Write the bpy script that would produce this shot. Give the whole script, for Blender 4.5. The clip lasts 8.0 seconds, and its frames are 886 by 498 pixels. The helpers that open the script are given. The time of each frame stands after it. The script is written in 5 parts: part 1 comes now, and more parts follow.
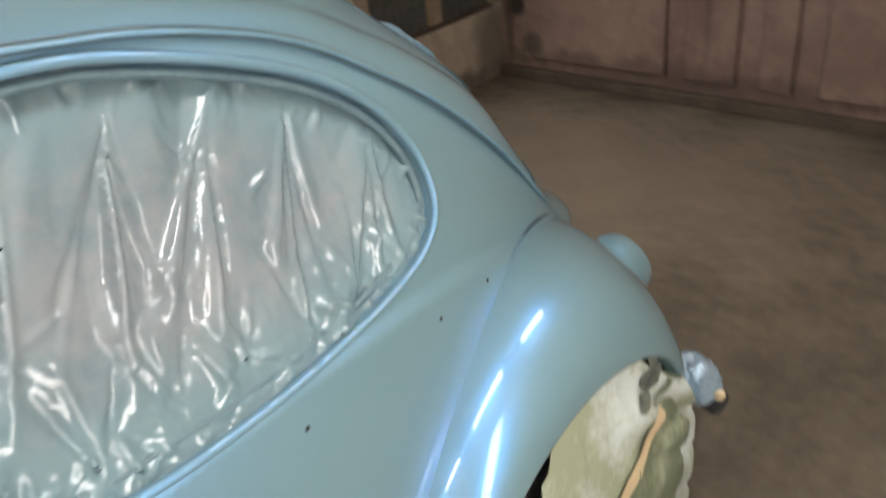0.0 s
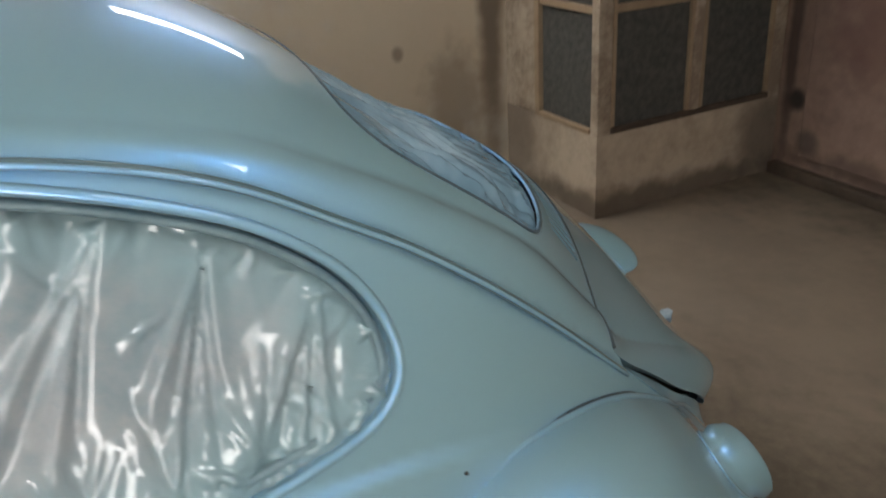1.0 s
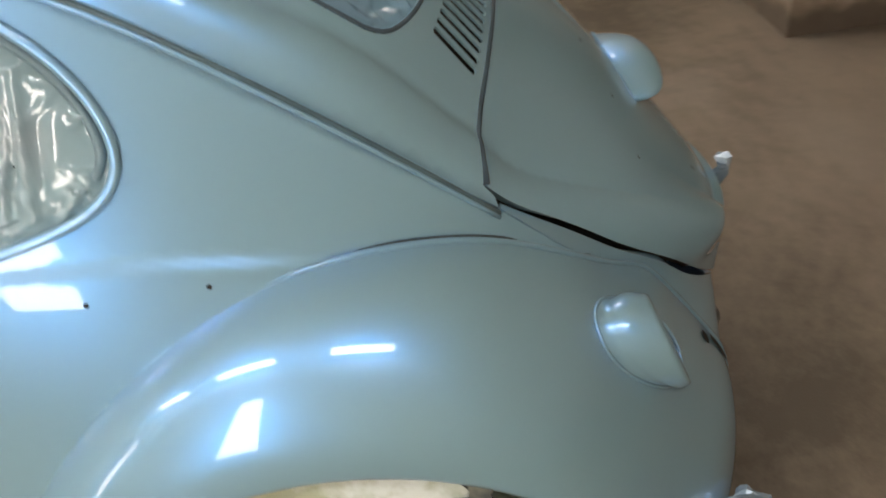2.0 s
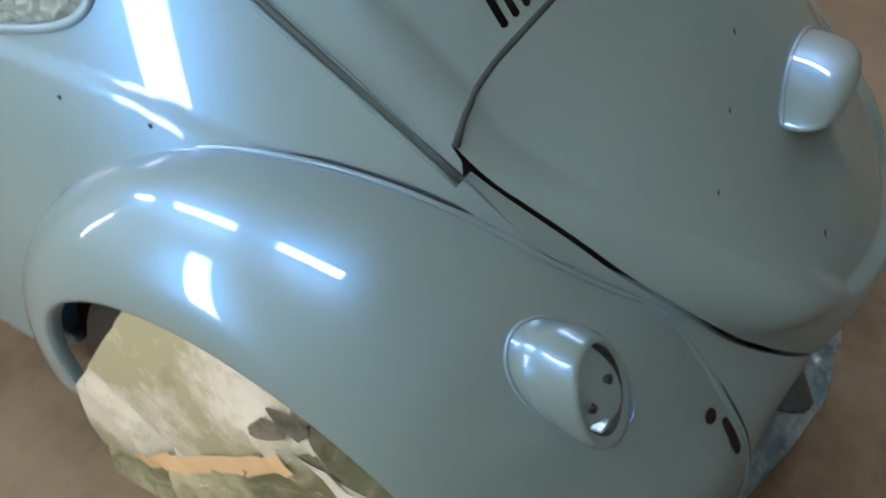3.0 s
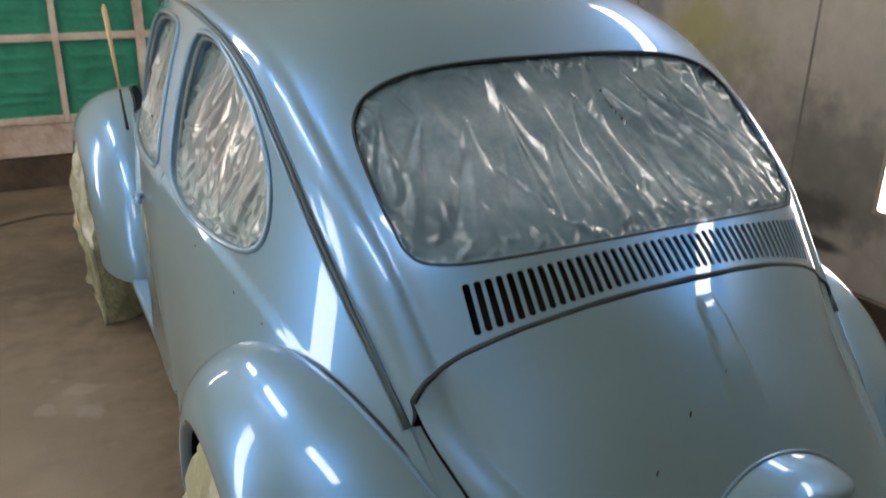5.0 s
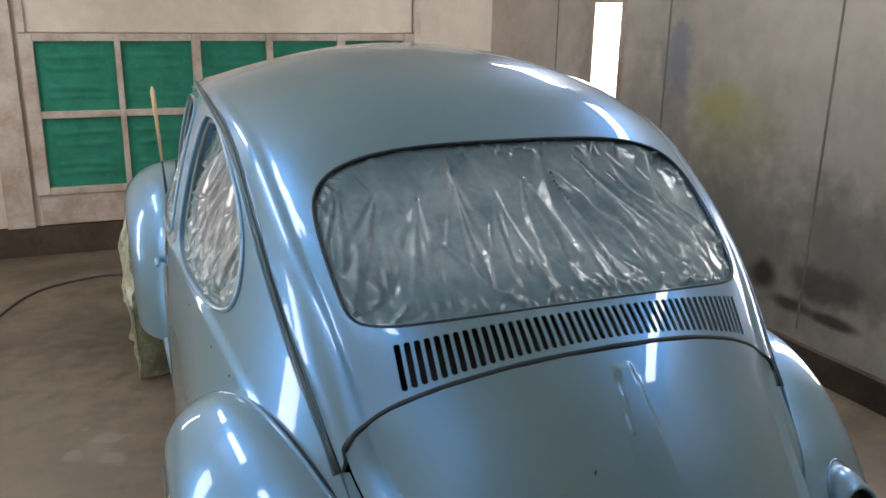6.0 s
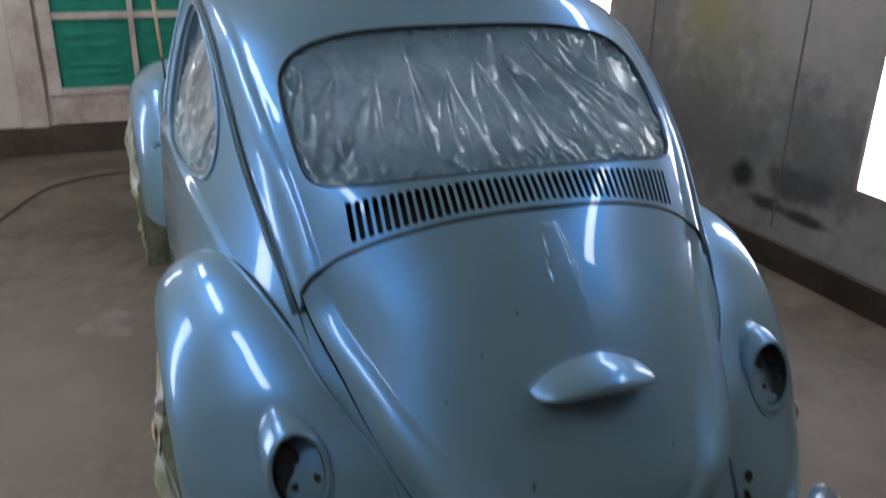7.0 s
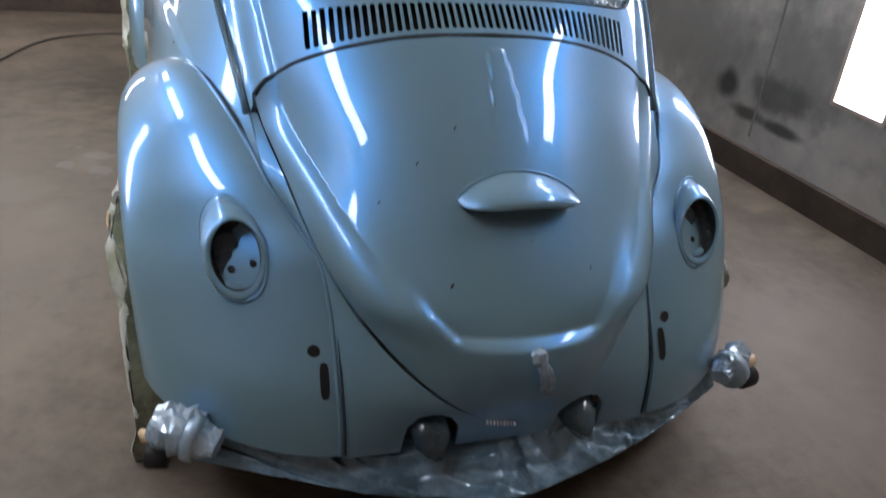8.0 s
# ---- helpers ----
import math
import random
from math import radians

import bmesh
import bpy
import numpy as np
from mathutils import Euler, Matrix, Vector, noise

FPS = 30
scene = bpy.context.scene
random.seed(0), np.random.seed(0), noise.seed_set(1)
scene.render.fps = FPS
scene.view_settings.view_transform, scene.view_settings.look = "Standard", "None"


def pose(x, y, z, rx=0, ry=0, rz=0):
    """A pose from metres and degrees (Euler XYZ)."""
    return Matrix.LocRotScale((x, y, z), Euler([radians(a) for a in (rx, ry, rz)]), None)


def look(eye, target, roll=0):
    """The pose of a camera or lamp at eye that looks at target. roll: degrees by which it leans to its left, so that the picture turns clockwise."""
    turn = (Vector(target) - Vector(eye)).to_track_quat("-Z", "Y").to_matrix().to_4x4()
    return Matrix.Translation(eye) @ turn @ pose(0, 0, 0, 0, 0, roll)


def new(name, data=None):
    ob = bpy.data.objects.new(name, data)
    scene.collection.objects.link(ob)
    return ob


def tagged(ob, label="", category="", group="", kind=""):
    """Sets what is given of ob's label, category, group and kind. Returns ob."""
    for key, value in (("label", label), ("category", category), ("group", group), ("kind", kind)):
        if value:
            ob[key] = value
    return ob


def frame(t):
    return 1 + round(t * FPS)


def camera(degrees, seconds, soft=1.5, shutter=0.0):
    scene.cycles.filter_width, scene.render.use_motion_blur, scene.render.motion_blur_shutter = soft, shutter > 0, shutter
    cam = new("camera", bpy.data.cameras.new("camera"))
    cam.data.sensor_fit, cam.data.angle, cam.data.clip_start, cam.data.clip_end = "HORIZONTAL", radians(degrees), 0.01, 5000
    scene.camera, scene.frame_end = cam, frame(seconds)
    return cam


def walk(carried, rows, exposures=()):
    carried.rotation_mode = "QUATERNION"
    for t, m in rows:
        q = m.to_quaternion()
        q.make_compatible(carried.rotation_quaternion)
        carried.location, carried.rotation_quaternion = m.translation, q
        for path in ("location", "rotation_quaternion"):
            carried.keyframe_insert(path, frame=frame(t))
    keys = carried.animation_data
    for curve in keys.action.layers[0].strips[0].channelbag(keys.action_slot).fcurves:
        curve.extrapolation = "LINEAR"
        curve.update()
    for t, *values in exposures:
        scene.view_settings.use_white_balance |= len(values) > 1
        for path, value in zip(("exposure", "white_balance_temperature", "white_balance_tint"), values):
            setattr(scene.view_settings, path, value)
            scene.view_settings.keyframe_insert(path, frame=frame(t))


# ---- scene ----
import collections

cam = camera(56.3, 8.0, soft=1.6, shutter=0.45)
PATH = [
    (0, (-1.256, 0.822, 1.496), (-0.093, -0.465, 0.501), -5.7),
    (0.5, (-1.304, 0.62, 1.518), (0.134, -0.491, 0.682), -1.7),
    (1, (-1.318, 0.393, 1.526), (0.304, -0.404, 0.67), -3.7),
    (1.5, (-1.307, 0.126, 1.487), (0.27, -0.416, 0.384), -6.1),
    (2, (-1.356, -0.172, 1.433), (0.22, -0.268, 0.205), -6.7),
    (3.5, (-1.042, -0.837, 1.478), (-0.028, 0.116, 0.042), 0.3),
    (4, (-1.028, -0.985, 1.492), (-0.065, 0.251, 0.249), 3.0),
    (4.5, (-1.03, -1.168, 1.526), (-0.079, 0.298, 0.554), 1.7),
    (5, (-0.98, -1.31, 1.554), (-0.105, 0.333, 0.823), 1.2),
    (6.5, (-0.789, -1.663, 1.612), (-0.083, 0.12, 1.043), 0.4),
    (7, (-0.768, -1.799, 1.568), (-0.097, -0.075, 0.809), 1.2),
    (7.5, (-0.693, -1.957, 1.474), (-0.066, -0.25, 0.641), 4.7),
    (8, (-0.695, -2.013, 1.399), (-0.045, -0.357, 0.483), 6.6),
]
walk(cam, [(t, look(eye, aim, roll)) for t, eye, aim, roll in PATH],
     exposures=[(0, 0.54, 6850, 10.5), (0.5, 0.53, 6700, 9.5), (1.0, 0.29, 6650, 9.5), (1.5, 0.68, 6700, 10.5), (2.0, 0.57, 7200, 13), (3.5, 0.53, 7250, 14.5), (4.0, 0.75, 7400, 16.5), (4.5, 0.33, 7250, 14.5), (5.0, 0.03, 7250, 14), (6.5, -0.06, 6250, 13), (7.0, -0.32, 5950, 14), (7.5, 0.04, 5950, 14.5), (8, 0.36, 6100, 16)])

# ---- light ----
world = bpy.data.worlds.new("booth_dark")
world.use_nodes = True
world.node_tree.nodes["Background"].inputs[0].default_value = (0.5, 0.55, 0.6, 1)
world.node_tree.nodes["Background"].inputs[1].default_value = 0.02
scene.world = world
scene.view_settings.exposure = 0.0
PANEL_GLOW, TUBE_GLOW = 9.5, 16.5


# ---- materials ----
def material(name, colour, rough=0.5, metal=0.0, second=None, scale=8.0, mix=0.5, bump=0.0, bump_scale=60.0, spec=0.5, detail=6.0):
    """A surface with its colour varied between two tones by noise at two scales, and fine relief."""
    m = bpy.data.materials.new(name)
    m.use_nodes = True
    nt = m.node_tree
    b = nt.nodes["Principled BSDF"]
    b.inputs["Roughness"].default_value = rough
    b.inputs["Metallic"].default_value = metal
    b.inputs["Specular IOR Level"].default_value = spec
    b.inputs["Base Color"].default_value = (*colour, 1)
    tc = nt.nodes.new("ShaderNodeTexCoord")
    if second:
        big, fine = nt.nodes.new("ShaderNodeTexNoise"), nt.nodes.new("ShaderNodeTexNoise")
        for n, s in ((big, scale), (fine, scale * 9)):
            n.inputs["Scale"].default_value = s
            n.inputs["Detail"].default_value = detail
            n.inputs["Roughness"].default_value = 0.65
            nt.links.new(tc.outputs["Object"], n.inputs["Vector"])
        add = nt.nodes.new("ShaderNodeMath")
        add.operation = "MULTIPLY_ADD"
        add.inputs[1].default_value = 0.3
        nt.links.new(fine.outputs["Fac"], add.inputs[0])
        nt.links.new(big.outputs["Fac"], add.inputs[2])
        ramp = nt.nodes.new("ShaderNodeMapRange")
        ramp.inputs["From Min"].default_value = 0.65 - 0.25 / max(mix, 0.05) * 0.5
        ramp.inputs["From Max"].default_value = 0.65 + 0.25 / max(mix, 0.05) * 0.5
        nt.links.new(add.outputs[0], ramp.inputs["Value"])
        mx = nt.nodes.new("ShaderNodeMix")
        mx.data_type = "RGBA"
        mx.inputs["A"].default_value, mx.inputs["B"].default_value = (*colour, 1), (*second, 1)
        nt.links.new(ramp.outputs[0], mx.inputs["Factor"])
        nt.links.new(mx.outputs["Result"], b.inputs["Base Color"])
    if bump:
        n2, bp = nt.nodes.new("ShaderNodeTexNoise"), nt.nodes.new("ShaderNodeBump")
        n2.inputs["Scale"].default_value, n2.inputs["Detail"].default_value = bump_scale, 5
        nt.links.new(tc.outputs["Object"], n2.inputs["Vector"])
        bp.inputs["Strength"].default_value, bp.inputs["Distance"].default_value = bump, 0.004
        nt.links.new(n2.outputs["Fac"], bp.inputs["Height"])
        nt.links.new(bp.outputs[0], b.inputs["Normal"])
    return m


def tint_blot(m, centre, radii, colour, amount, rough=0.6):
    """A blot of another colour on a surface, ragged by noise."""
    nt = m.node_tree
    b = nt.nodes["Principled BSDF"]
    tc, sub, div = nt.nodes.new("ShaderNodeTexCoord"), nt.nodes.new("ShaderNodeVectorMath"), nt.nodes.new("ShaderNodeVectorMath")
    sub.operation, div.operation = "SUBTRACT", "DIVIDE"
    sub.inputs[1].default_value, div.inputs[1].default_value = centre, radii
    ln, n, add, ramp, mul, mx = (nt.nodes.new(k) for k in ("ShaderNodeVectorMath", "ShaderNodeTexNoise", "ShaderNodeMath", "ShaderNodeMapRange", "ShaderNodeMath", "ShaderNodeMix"))
    ln.operation, mx.data_type, mul.operation, add.operation = "LENGTH", "RGBA", "MULTIPLY", "MULTIPLY_ADD"
    n.inputs["Scale"].default_value, n.inputs["Detail"].default_value = 9, 6
    nt.links.new(tc.outputs["Object"], sub.inputs[0])
    nt.links.new(tc.outputs["Object"], n.inputs["Vector"])
    nt.links.new(sub.outputs[0], div.inputs[0])
    nt.links.new(div.outputs[0], ln.inputs[0])
    add.inputs[1].default_value = rough
    nt.links.new(n.outputs["Fac"], add.inputs[0])
    nt.links.new(ln.outputs["Value"], add.inputs[2])
    ramp.inputs["From Min"].default_value, ramp.inputs["From Max"].default_value = 1.0 + rough / 2, 0.35 + rough / 2
    ramp.interpolation_type = "SMOOTHSTEP"
    nt.links.new(add.outputs[0], ramp.inputs["Value"])
    mul.inputs[1].default_value = amount
    nt.links.new(ramp.outputs[0], mul.inputs[0])
    nt.links.new(mul.outputs[0], mx.inputs["Factor"])
    if b.inputs["Base Color"].links:
        nt.links.new(b.inputs["Base Color"].links[0].from_socket, mx.inputs["A"])
    else:
        mx.inputs["A"].default_value = b.inputs["Base Color"].default_value
    mx.inputs["B"].default_value = (*colour, 1)
    nt.links.new(mx.outputs["Result"], b.inputs["Base Color"])


def glow(name, colour, strength):
    m = bpy.data.materials.new(name)
    m.use_nodes = True
    b = m.node_tree.nodes["Principled BSDF"]
    b.inputs["Base Color"].default_value = (0.8, 0.8, 0.8, 1)
    b.inputs["Emission Color"].default_value = (*colour, 1)
    b.inputs["Emission Strength"].default_value = strength
    return m


def car_paint():
    """Blue-grey pearl: a grey-green ground, a blue metallic flake lobe and a hard clear coat with slight orange peel."""
    m = bpy.data.materials.new("pearl_blue_grey_paint")
    m.use_nodes = True
    nt = m.node_tree
    b = nt.nodes["Principled BSDF"]
    b.inputs["Base Color"].default_value = (0.277, 0.422, 0.42, 1)
    b.inputs["Roughness"].default_value = 0.5
    b.inputs["Specular IOR Level"].default_value = 0.3
    b.inputs["Coat Weight"].default_value = 1.0
    b.inputs["Coat Roughness"].default_value = 0.02
    b.inputs["Coat IOR"].default_value = 1.5
    fl = nt.nodes.new("ShaderNodeBsdfPrincipled")
    fl.inputs["Base Color"].default_value = (0.05, 0.328, 0.85, 1)
    fl.inputs["Metallic"].default_value = 1.0
    fl.inputs["Roughness"].default_value = 0.36
    fl.inputs["Coat Weight"].default_value = 1.0
    fl.inputs["Coat Roughness"].default_value = 0.02
    tc = nt.nodes.new("ShaderNodeTexCoord")
    n, bp = nt.nodes.new("ShaderNodeTexNoise"), nt.nodes.new("ShaderNodeBump")
    n.inputs["Scale"].default_value, n.inputs["Detail"].default_value = 55, 2
    bp.inputs["Strength"].default_value, bp.inputs["Distance"].default_value = 0.03, 0.001
    nt.links.new(tc.outputs["Object"], n.inputs["Vector"])
    nt.links.new(n.outputs["Fac"], bp.inputs["Height"])
    for s in (b, fl):
        nt.links.new(bp.outputs[0], s.inputs["Coat Normal"])
    mx = nt.nodes.new("ShaderNodeMixShader")
    mx.inputs[0].default_value = 0.36
    nt.links.new(b.outputs[0], mx.inputs[1])
    nt.links.new(fl.outputs[0], mx.inputs[2])
    nt.links.new(mx.outputs[0], nt.nodes["Material Output"].inputs[0])
    return m


PAINT = car_paint()
# near-black colour that stands for shade in cavities and under panels
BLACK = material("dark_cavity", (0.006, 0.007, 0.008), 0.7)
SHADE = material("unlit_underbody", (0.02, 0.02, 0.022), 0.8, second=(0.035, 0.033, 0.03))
RUBBER = material("tyre_rubber", (0.02, 0.02, 0.02), 0.75, bump=0.3)
# cup and plate darkened so their colour holds the shade inside the lamps
CUP = material("shaded_cup_metal", (0.010, 0.012, 0.014), 0.5, second=(0.035, 0.045, 0.05), scale=30, mix=1.0)
LAMP_PLATE = material("darkened_sprayed_plate", (0.022, 0.038, 0.050), 0.4, second=(0.05, 0.075, 0.095), scale=25, mix=0.9)
SEAL_GREY = material("sprayed_rubber_seal", (0.11, 0.175, 0.205), 0.4, second=(0.17, 0.245, 0.27), scale=25, mix=0.8)
SEAL = material("grey_window_seal", (0.035, 0.055, 0.07), 0.6, second=(0.06, 0.09, 0.11), scale=30, spec=0.2)
GUTTER = material("sprayed_gutter", (0.10, 0.17, 0.195), 0.4, second=(0.07, 0.125, 0.15), scale=20)


def film_material(name, colour, second, stretch, strength=0.55, spec=0.7, rough=0.2, sprayed=None):
    """Crumpled film: glossy, with fine drawn-out creases in its relief."""
    m = material(name, colour, rough, second=second, scale=6, mix=1.0, spec=spec)
    nt = m.node_tree
    b = nt.nodes["Principled BSDF"]
    tc = nt.nodes.new("ShaderNodeTexCoord")
    if sprayed:
        at, mx = nt.nodes.new("ShaderNodeAttribute"), nt.nodes.new("ShaderNodeMix")
        at.attribute_name, mx.data_type = "overspray", "RGBA"
        nt.links.new(at.outputs["Fac"], mx.inputs["Factor"])
        nt.links.new(b.inputs["Base Color"].links[0].from_socket, mx.inputs["A"])
        mx.inputs["B"].default_value = (*sprayed, 1)
        nt.links.new(mx.outputs["Result"], b.inputs["Base Color"])
    last = None
    for k, (sc, dist, rough) in enumerate(((1.0, 0.006, 0.55), (2.6, 0.0025, 0.6))):
        mp, n, bp = nt.nodes.new("ShaderNodeMapping"), nt.nodes.new("ShaderNodeTexNoise"), nt.nodes.new("ShaderNodeBump")
        mp.inputs["Scale"].default_value = tuple(v * sc for v in stretch)
        mp.inputs["Rotation"].default_value = (0.25 * k, 0.3 * k, 0.2)
        n.noise_type = "RIDGED_MULTIFRACTAL"
        n.inputs["Scale"].default_value, n.inputs["Detail"].default_value, n.inputs["Roughness"].default_value = 1.0, 4, rough
        nt.links.new(tc.outputs["Object"], mp.inputs["Vector"])
        nt.links.new(mp.outputs[0], n.inputs["Vector"])
        nt.links.new(n.outputs["Fac"], bp.inputs["Height"])
        bp.inputs["Strength"].default_value, bp.inputs["Distance"].default_value = strength, dist
        if last:
            nt.links.new(last.outputs[0], bp.inputs["Normal"])
        last = bp
    nt.links.new(last.outputs[0], b.inputs["Normal"])
    return m


FILM = film_material("clear_film_with_overspray", (0.20, 0.32, 0.405), (0.35, 0.48, 0.57), (20, 20, 20), 0.07, spec=0.6, rough=0.19, sprayed=(0.15, 0.255, 0.325))
FILM_SIDE = film_material("film_over_pale_paper", (0.285, 0.30, 0.312), (0.175, 0.23, 0.258), (14, 20, 14), 0.09, spec=0.75, rough=0.13, sprayed=(0.20, 0.29, 0.315))
SLEEVE = material("dark_clear_film", (0.035, 0.062, 0.08), 0.08, second=(0.08, 0.13, 0.165), scale=12, mix=1.0, spec=0.9)
# white that paints the glint on the marks at the lid's foot
MARK = material("white_glint_mark", (0.93, 0.94, 0.94), 0.35, second=(0.8, 0.81, 0.82), scale=40)
WRAP_END = material("silver_foil_sleeve", (0.30, 0.42, 0.51), 0.18, metal=0.3, second=(0.50, 0.61, 0.70), scale=14, mix=1.0, spec=0.9)
WRAP = material("silver_grey_plastic_wrap", (0.075, 0.155, 0.215), 0.09, metal=0.1, second=(0.26, 0.41, 0.53), scale=5, mix=1.1, spec=1.0)
PAPER = material("khaki_masking_paper", (0.17, 0.19, 0.115), 0.72, second=(0.37, 0.385, 0.27), scale=7, mix=1.3, bump=0.2, bump_scale=25)
PAPER_PALE = material("pale_masking_paper", (0.57, 0.60, 0.55), 0.6, second=(0.33, 0.35, 0.235), scale=5, mix=1.5, bump=0.2, bump_scale=25)
PAPER_DARK = material("oversprayed_paper", (0.05, 0.055, 0.05), 0.8, second=(0.16, 0.16, 0.12), scale=20, mix=1.0)
TAPE = material("masking_tape", (0.72, 0.55, 0.33), 0.6, second=(0.62, 0.46, 0.27), scale=20)
FLOOR = material("stained_concrete", (0.090, 0.070, 0.049), 0.6, second=(0.175, 0.139, 0.10), scale=2.2, mix=1.15, bump=0.25, bump_scale=140, detail=12)
WALL = material("grimy_white_panel", (0.78, 0.695, 0.60), 0.55, second=(0.62, 0.545, 0.465), scale=1.3, mix=0.9, bump=0.1, bump_scale=30, detail=9)
WALL_GREY = material("oversprayed_wall", (0.57, 0.52, 0.47), 0.55, second=(0.38, 0.35, 0.315), scale=1.1, mix=0.9, bump=0.12, bump_scale=40, detail=9)
WALL_BROWN = material("oversprayed_door_steel", (0.31, 0.215, 0.165), 0.5, second=(0.17, 0.105, 0.085), scale=1.4, mix=0.9, bump=0.12, bump_scale=30, detail=9)
WALL_STAINED = WALL_GREY.copy()
WALL_STAINED.name = "stained_booth_wall"
# broad darker tones low on the wall, among the stains and overspray
for c, r, col, amount, rg in (((2.0, 2.07, 0.95), (0.5, 0.16, 0.6), (0.22, 0.205, 0.19), 0.5, 1.2), ((2.0, 2.85, 1.3), (0.5, 0.2, 0.45), (0.22, 0.21, 0.19), 0.5, 1.2), ((2.02, 1.66, 0.98), (0.5, 0.42, 0.34), (0.33, 0.32, 0.17), 0.5, 1.3), ((2.02, 1.74, 1.14), (0.5, 0.26, 0.15), (0.40, 0.37, 0.13), 0.55, 1.3),
                              ((2.0, 2.10, 1.36), (0.5, 0.17, 0.26), (0.18, 0.22, 0.29), 0.7, 1.2), ((2.03, 1.75, 0.55), (0.5, 0.75, 0.32), (0.15, 0.14, 0.13), 0.6, 1.2),
                              ((2.06, 0.85, 0.62), (0.5, 0.5, 0.32), (0.16, 0.15, 0.14), 0.55, 1.2), ((2.0, 2.35, 0.9), (0.5, 0.3, 0.7), (0.2, 0.19, 0.18), 0.45, 1.2),
                              ((2.02, 1.7, 0.55), (0.5, 1.5, 0.55), (0.17, 0.16, 0.15), 0.55, 1.1), ((2.18, -1.3, 1.4), (0.6, 1.5, 2.2), (0.52, 0.42, 0.30), 0.85, 0.8), ((2.2, -1.66, 1.1), (0.5, 0.10, 1.4), (0.10, 0.07, 0.05), 0.85, 0.5), ((2.18, -1.45, 0.45), (0.5, 0.25, 0.35), (0.20, 0.15, 0.11), 0.6, 1.0),
                              ((2.16, -0.62, 1.25), (0.5, 0.16, 0.3), (0.36, 0.22, 0.18), 0.5, 1.0), ((2.17, -1.15, 0.72), (0.5, 0.04, 0.05), (0.16, 0.12, 0.09), 0.7, 0.6), ((2.1, 0.0, 0.35), (0.5, 0.5, 0.2), (0.14, 0.13, 0.12), 0.5, 1.2),
                              ((2.05, 1.00, 0.43), (0.5, 0.24, 0.11), (0.09, 0.083, 0.077), 0.75, 0.9),
                              ((2.04, 1.345, 0.385), (0.5, 0.105, 0.105), (0.03, 0.028, 0.026), 0.92, 0.3),
                              ((2.05, 1.17, 0.29), (0.5, 0.15, 0.05), (0.045, 0.04, 0.037), 0.88, 0.4),
                              ((2.06, 0.93, 0.285), (0.5, 0.20, 0.042), (0.045, 0.04, 0.037), 0.88, 0.4)):
    tint_blot(WALL_STAINED, c, r, col, amount, rg)
for c, r, col, amount, rg in (((1.35, -2.84, 0.385), (0.075, 0.5, 0.075), (0.02, 0.017, 0.016), 0.95, 0.4), ((0.9, -2.84, 0.75), (0.4, 0.5, 0.3), (0.13, 0.06, 0.05), 0.6, 1.0),
                              ((1.25, -2.84, 0.2), (0.12, 0.5, 0.08), (0.05, 0.04, 0.035), 0.7, 0.8), ((0.25, -2.84, 0.6), (0.2, 0.5, 0.3), (0.12, 0.07, 0.055), 0.5, 1.0), ((-0.3, -2.84, 0.3), (0.4, 0.5, 0.3), (0.14, 0.09, 0.07), 0.5, 1.0),
                              ((0.27, -2.84, 0.9), (0.035, 0.5, 0.8), (0.06, 0.036, 0.03), 0.75, 0.8), ((1.4, -2.84, 0.7), (0.05, 0.5, 0.9), (0.05, 0.035, 0.03), 0.8, 0.8), ((0.4, -2.84, 0.1), (1.4, 0.5, 0.13), (0.08, 0.05, 0.04), 0.7, 1.2)):
    tint_blot(WALL_BROWN, c, r, col, amount, rg)
for c, r, amount in (((-1.2, 1.2, 0), (0.22, 0.16, 0.3), 0.35), ((-1.05, 0.95, 0), (0.10, 0.14, 0.3), 0.4), ((-0.95, 1.45, 0), (0.07, 0.12, 0.3), 0.55), ((-1.55, 0.4, 0), (0.3, 0.2, 0.3), 0.25), ((0.7, -1.6, 0), (0.35, 0.2, 0.3), 0.25), ((1.2, -1.2, 0), (0.25, 0.3, 0.3), 0.25), ((-1.4, 1.75, 0), (0.10, 0.07, 0.3), 0.5)):
    tint_blot(FLOOR, c, r, (0.30, 0.26, 0.22), amount, 1.2)
# broad darker tones beside and behind the car
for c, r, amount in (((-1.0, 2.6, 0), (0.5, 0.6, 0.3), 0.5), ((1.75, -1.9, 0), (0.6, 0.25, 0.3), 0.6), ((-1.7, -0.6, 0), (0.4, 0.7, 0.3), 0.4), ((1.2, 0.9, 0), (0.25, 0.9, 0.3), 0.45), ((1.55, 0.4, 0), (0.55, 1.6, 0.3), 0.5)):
    tint_blot(FLOOR, c, r, (0.055, 0.045, 0.037), amount, 1.2)
tint_blot(FLOOR, (1.3, -0.45, 0), (0.8, 0.9, 0.3), (0.19, 0.157, 0.128), 0.6, 1.1)
# pale tone that paints the brighter light on the floor behind the car
tint_blot(FLOOR, (0.6, -1.9, 0), (1.7, 1.0, 0.3), (0.26, 0.205, 0.156), 0.55, 1.0)
tint_blot(FLOOR, (-1.2, 1.0, 0), (0.8, 1.8, 0.3), (0.25, 0.207, 0.155), 0.6, 1.3)
for c, r in (((-0.90, 1.52, 0), (0.075, 0.05, 0.3)), ((-0.88, 1.35, 0), (0.05, 0.07, 0.3)), ((-1.03, 1.43, 0), (0.04, 0.05, 0.3)), ((-1.0, 1.62, 0), (0.05, 0.03, 0.3))):
    tint_blot(FLOOR, c, r, (0.33, 0.30, 0.265), 0.4, 2.8)
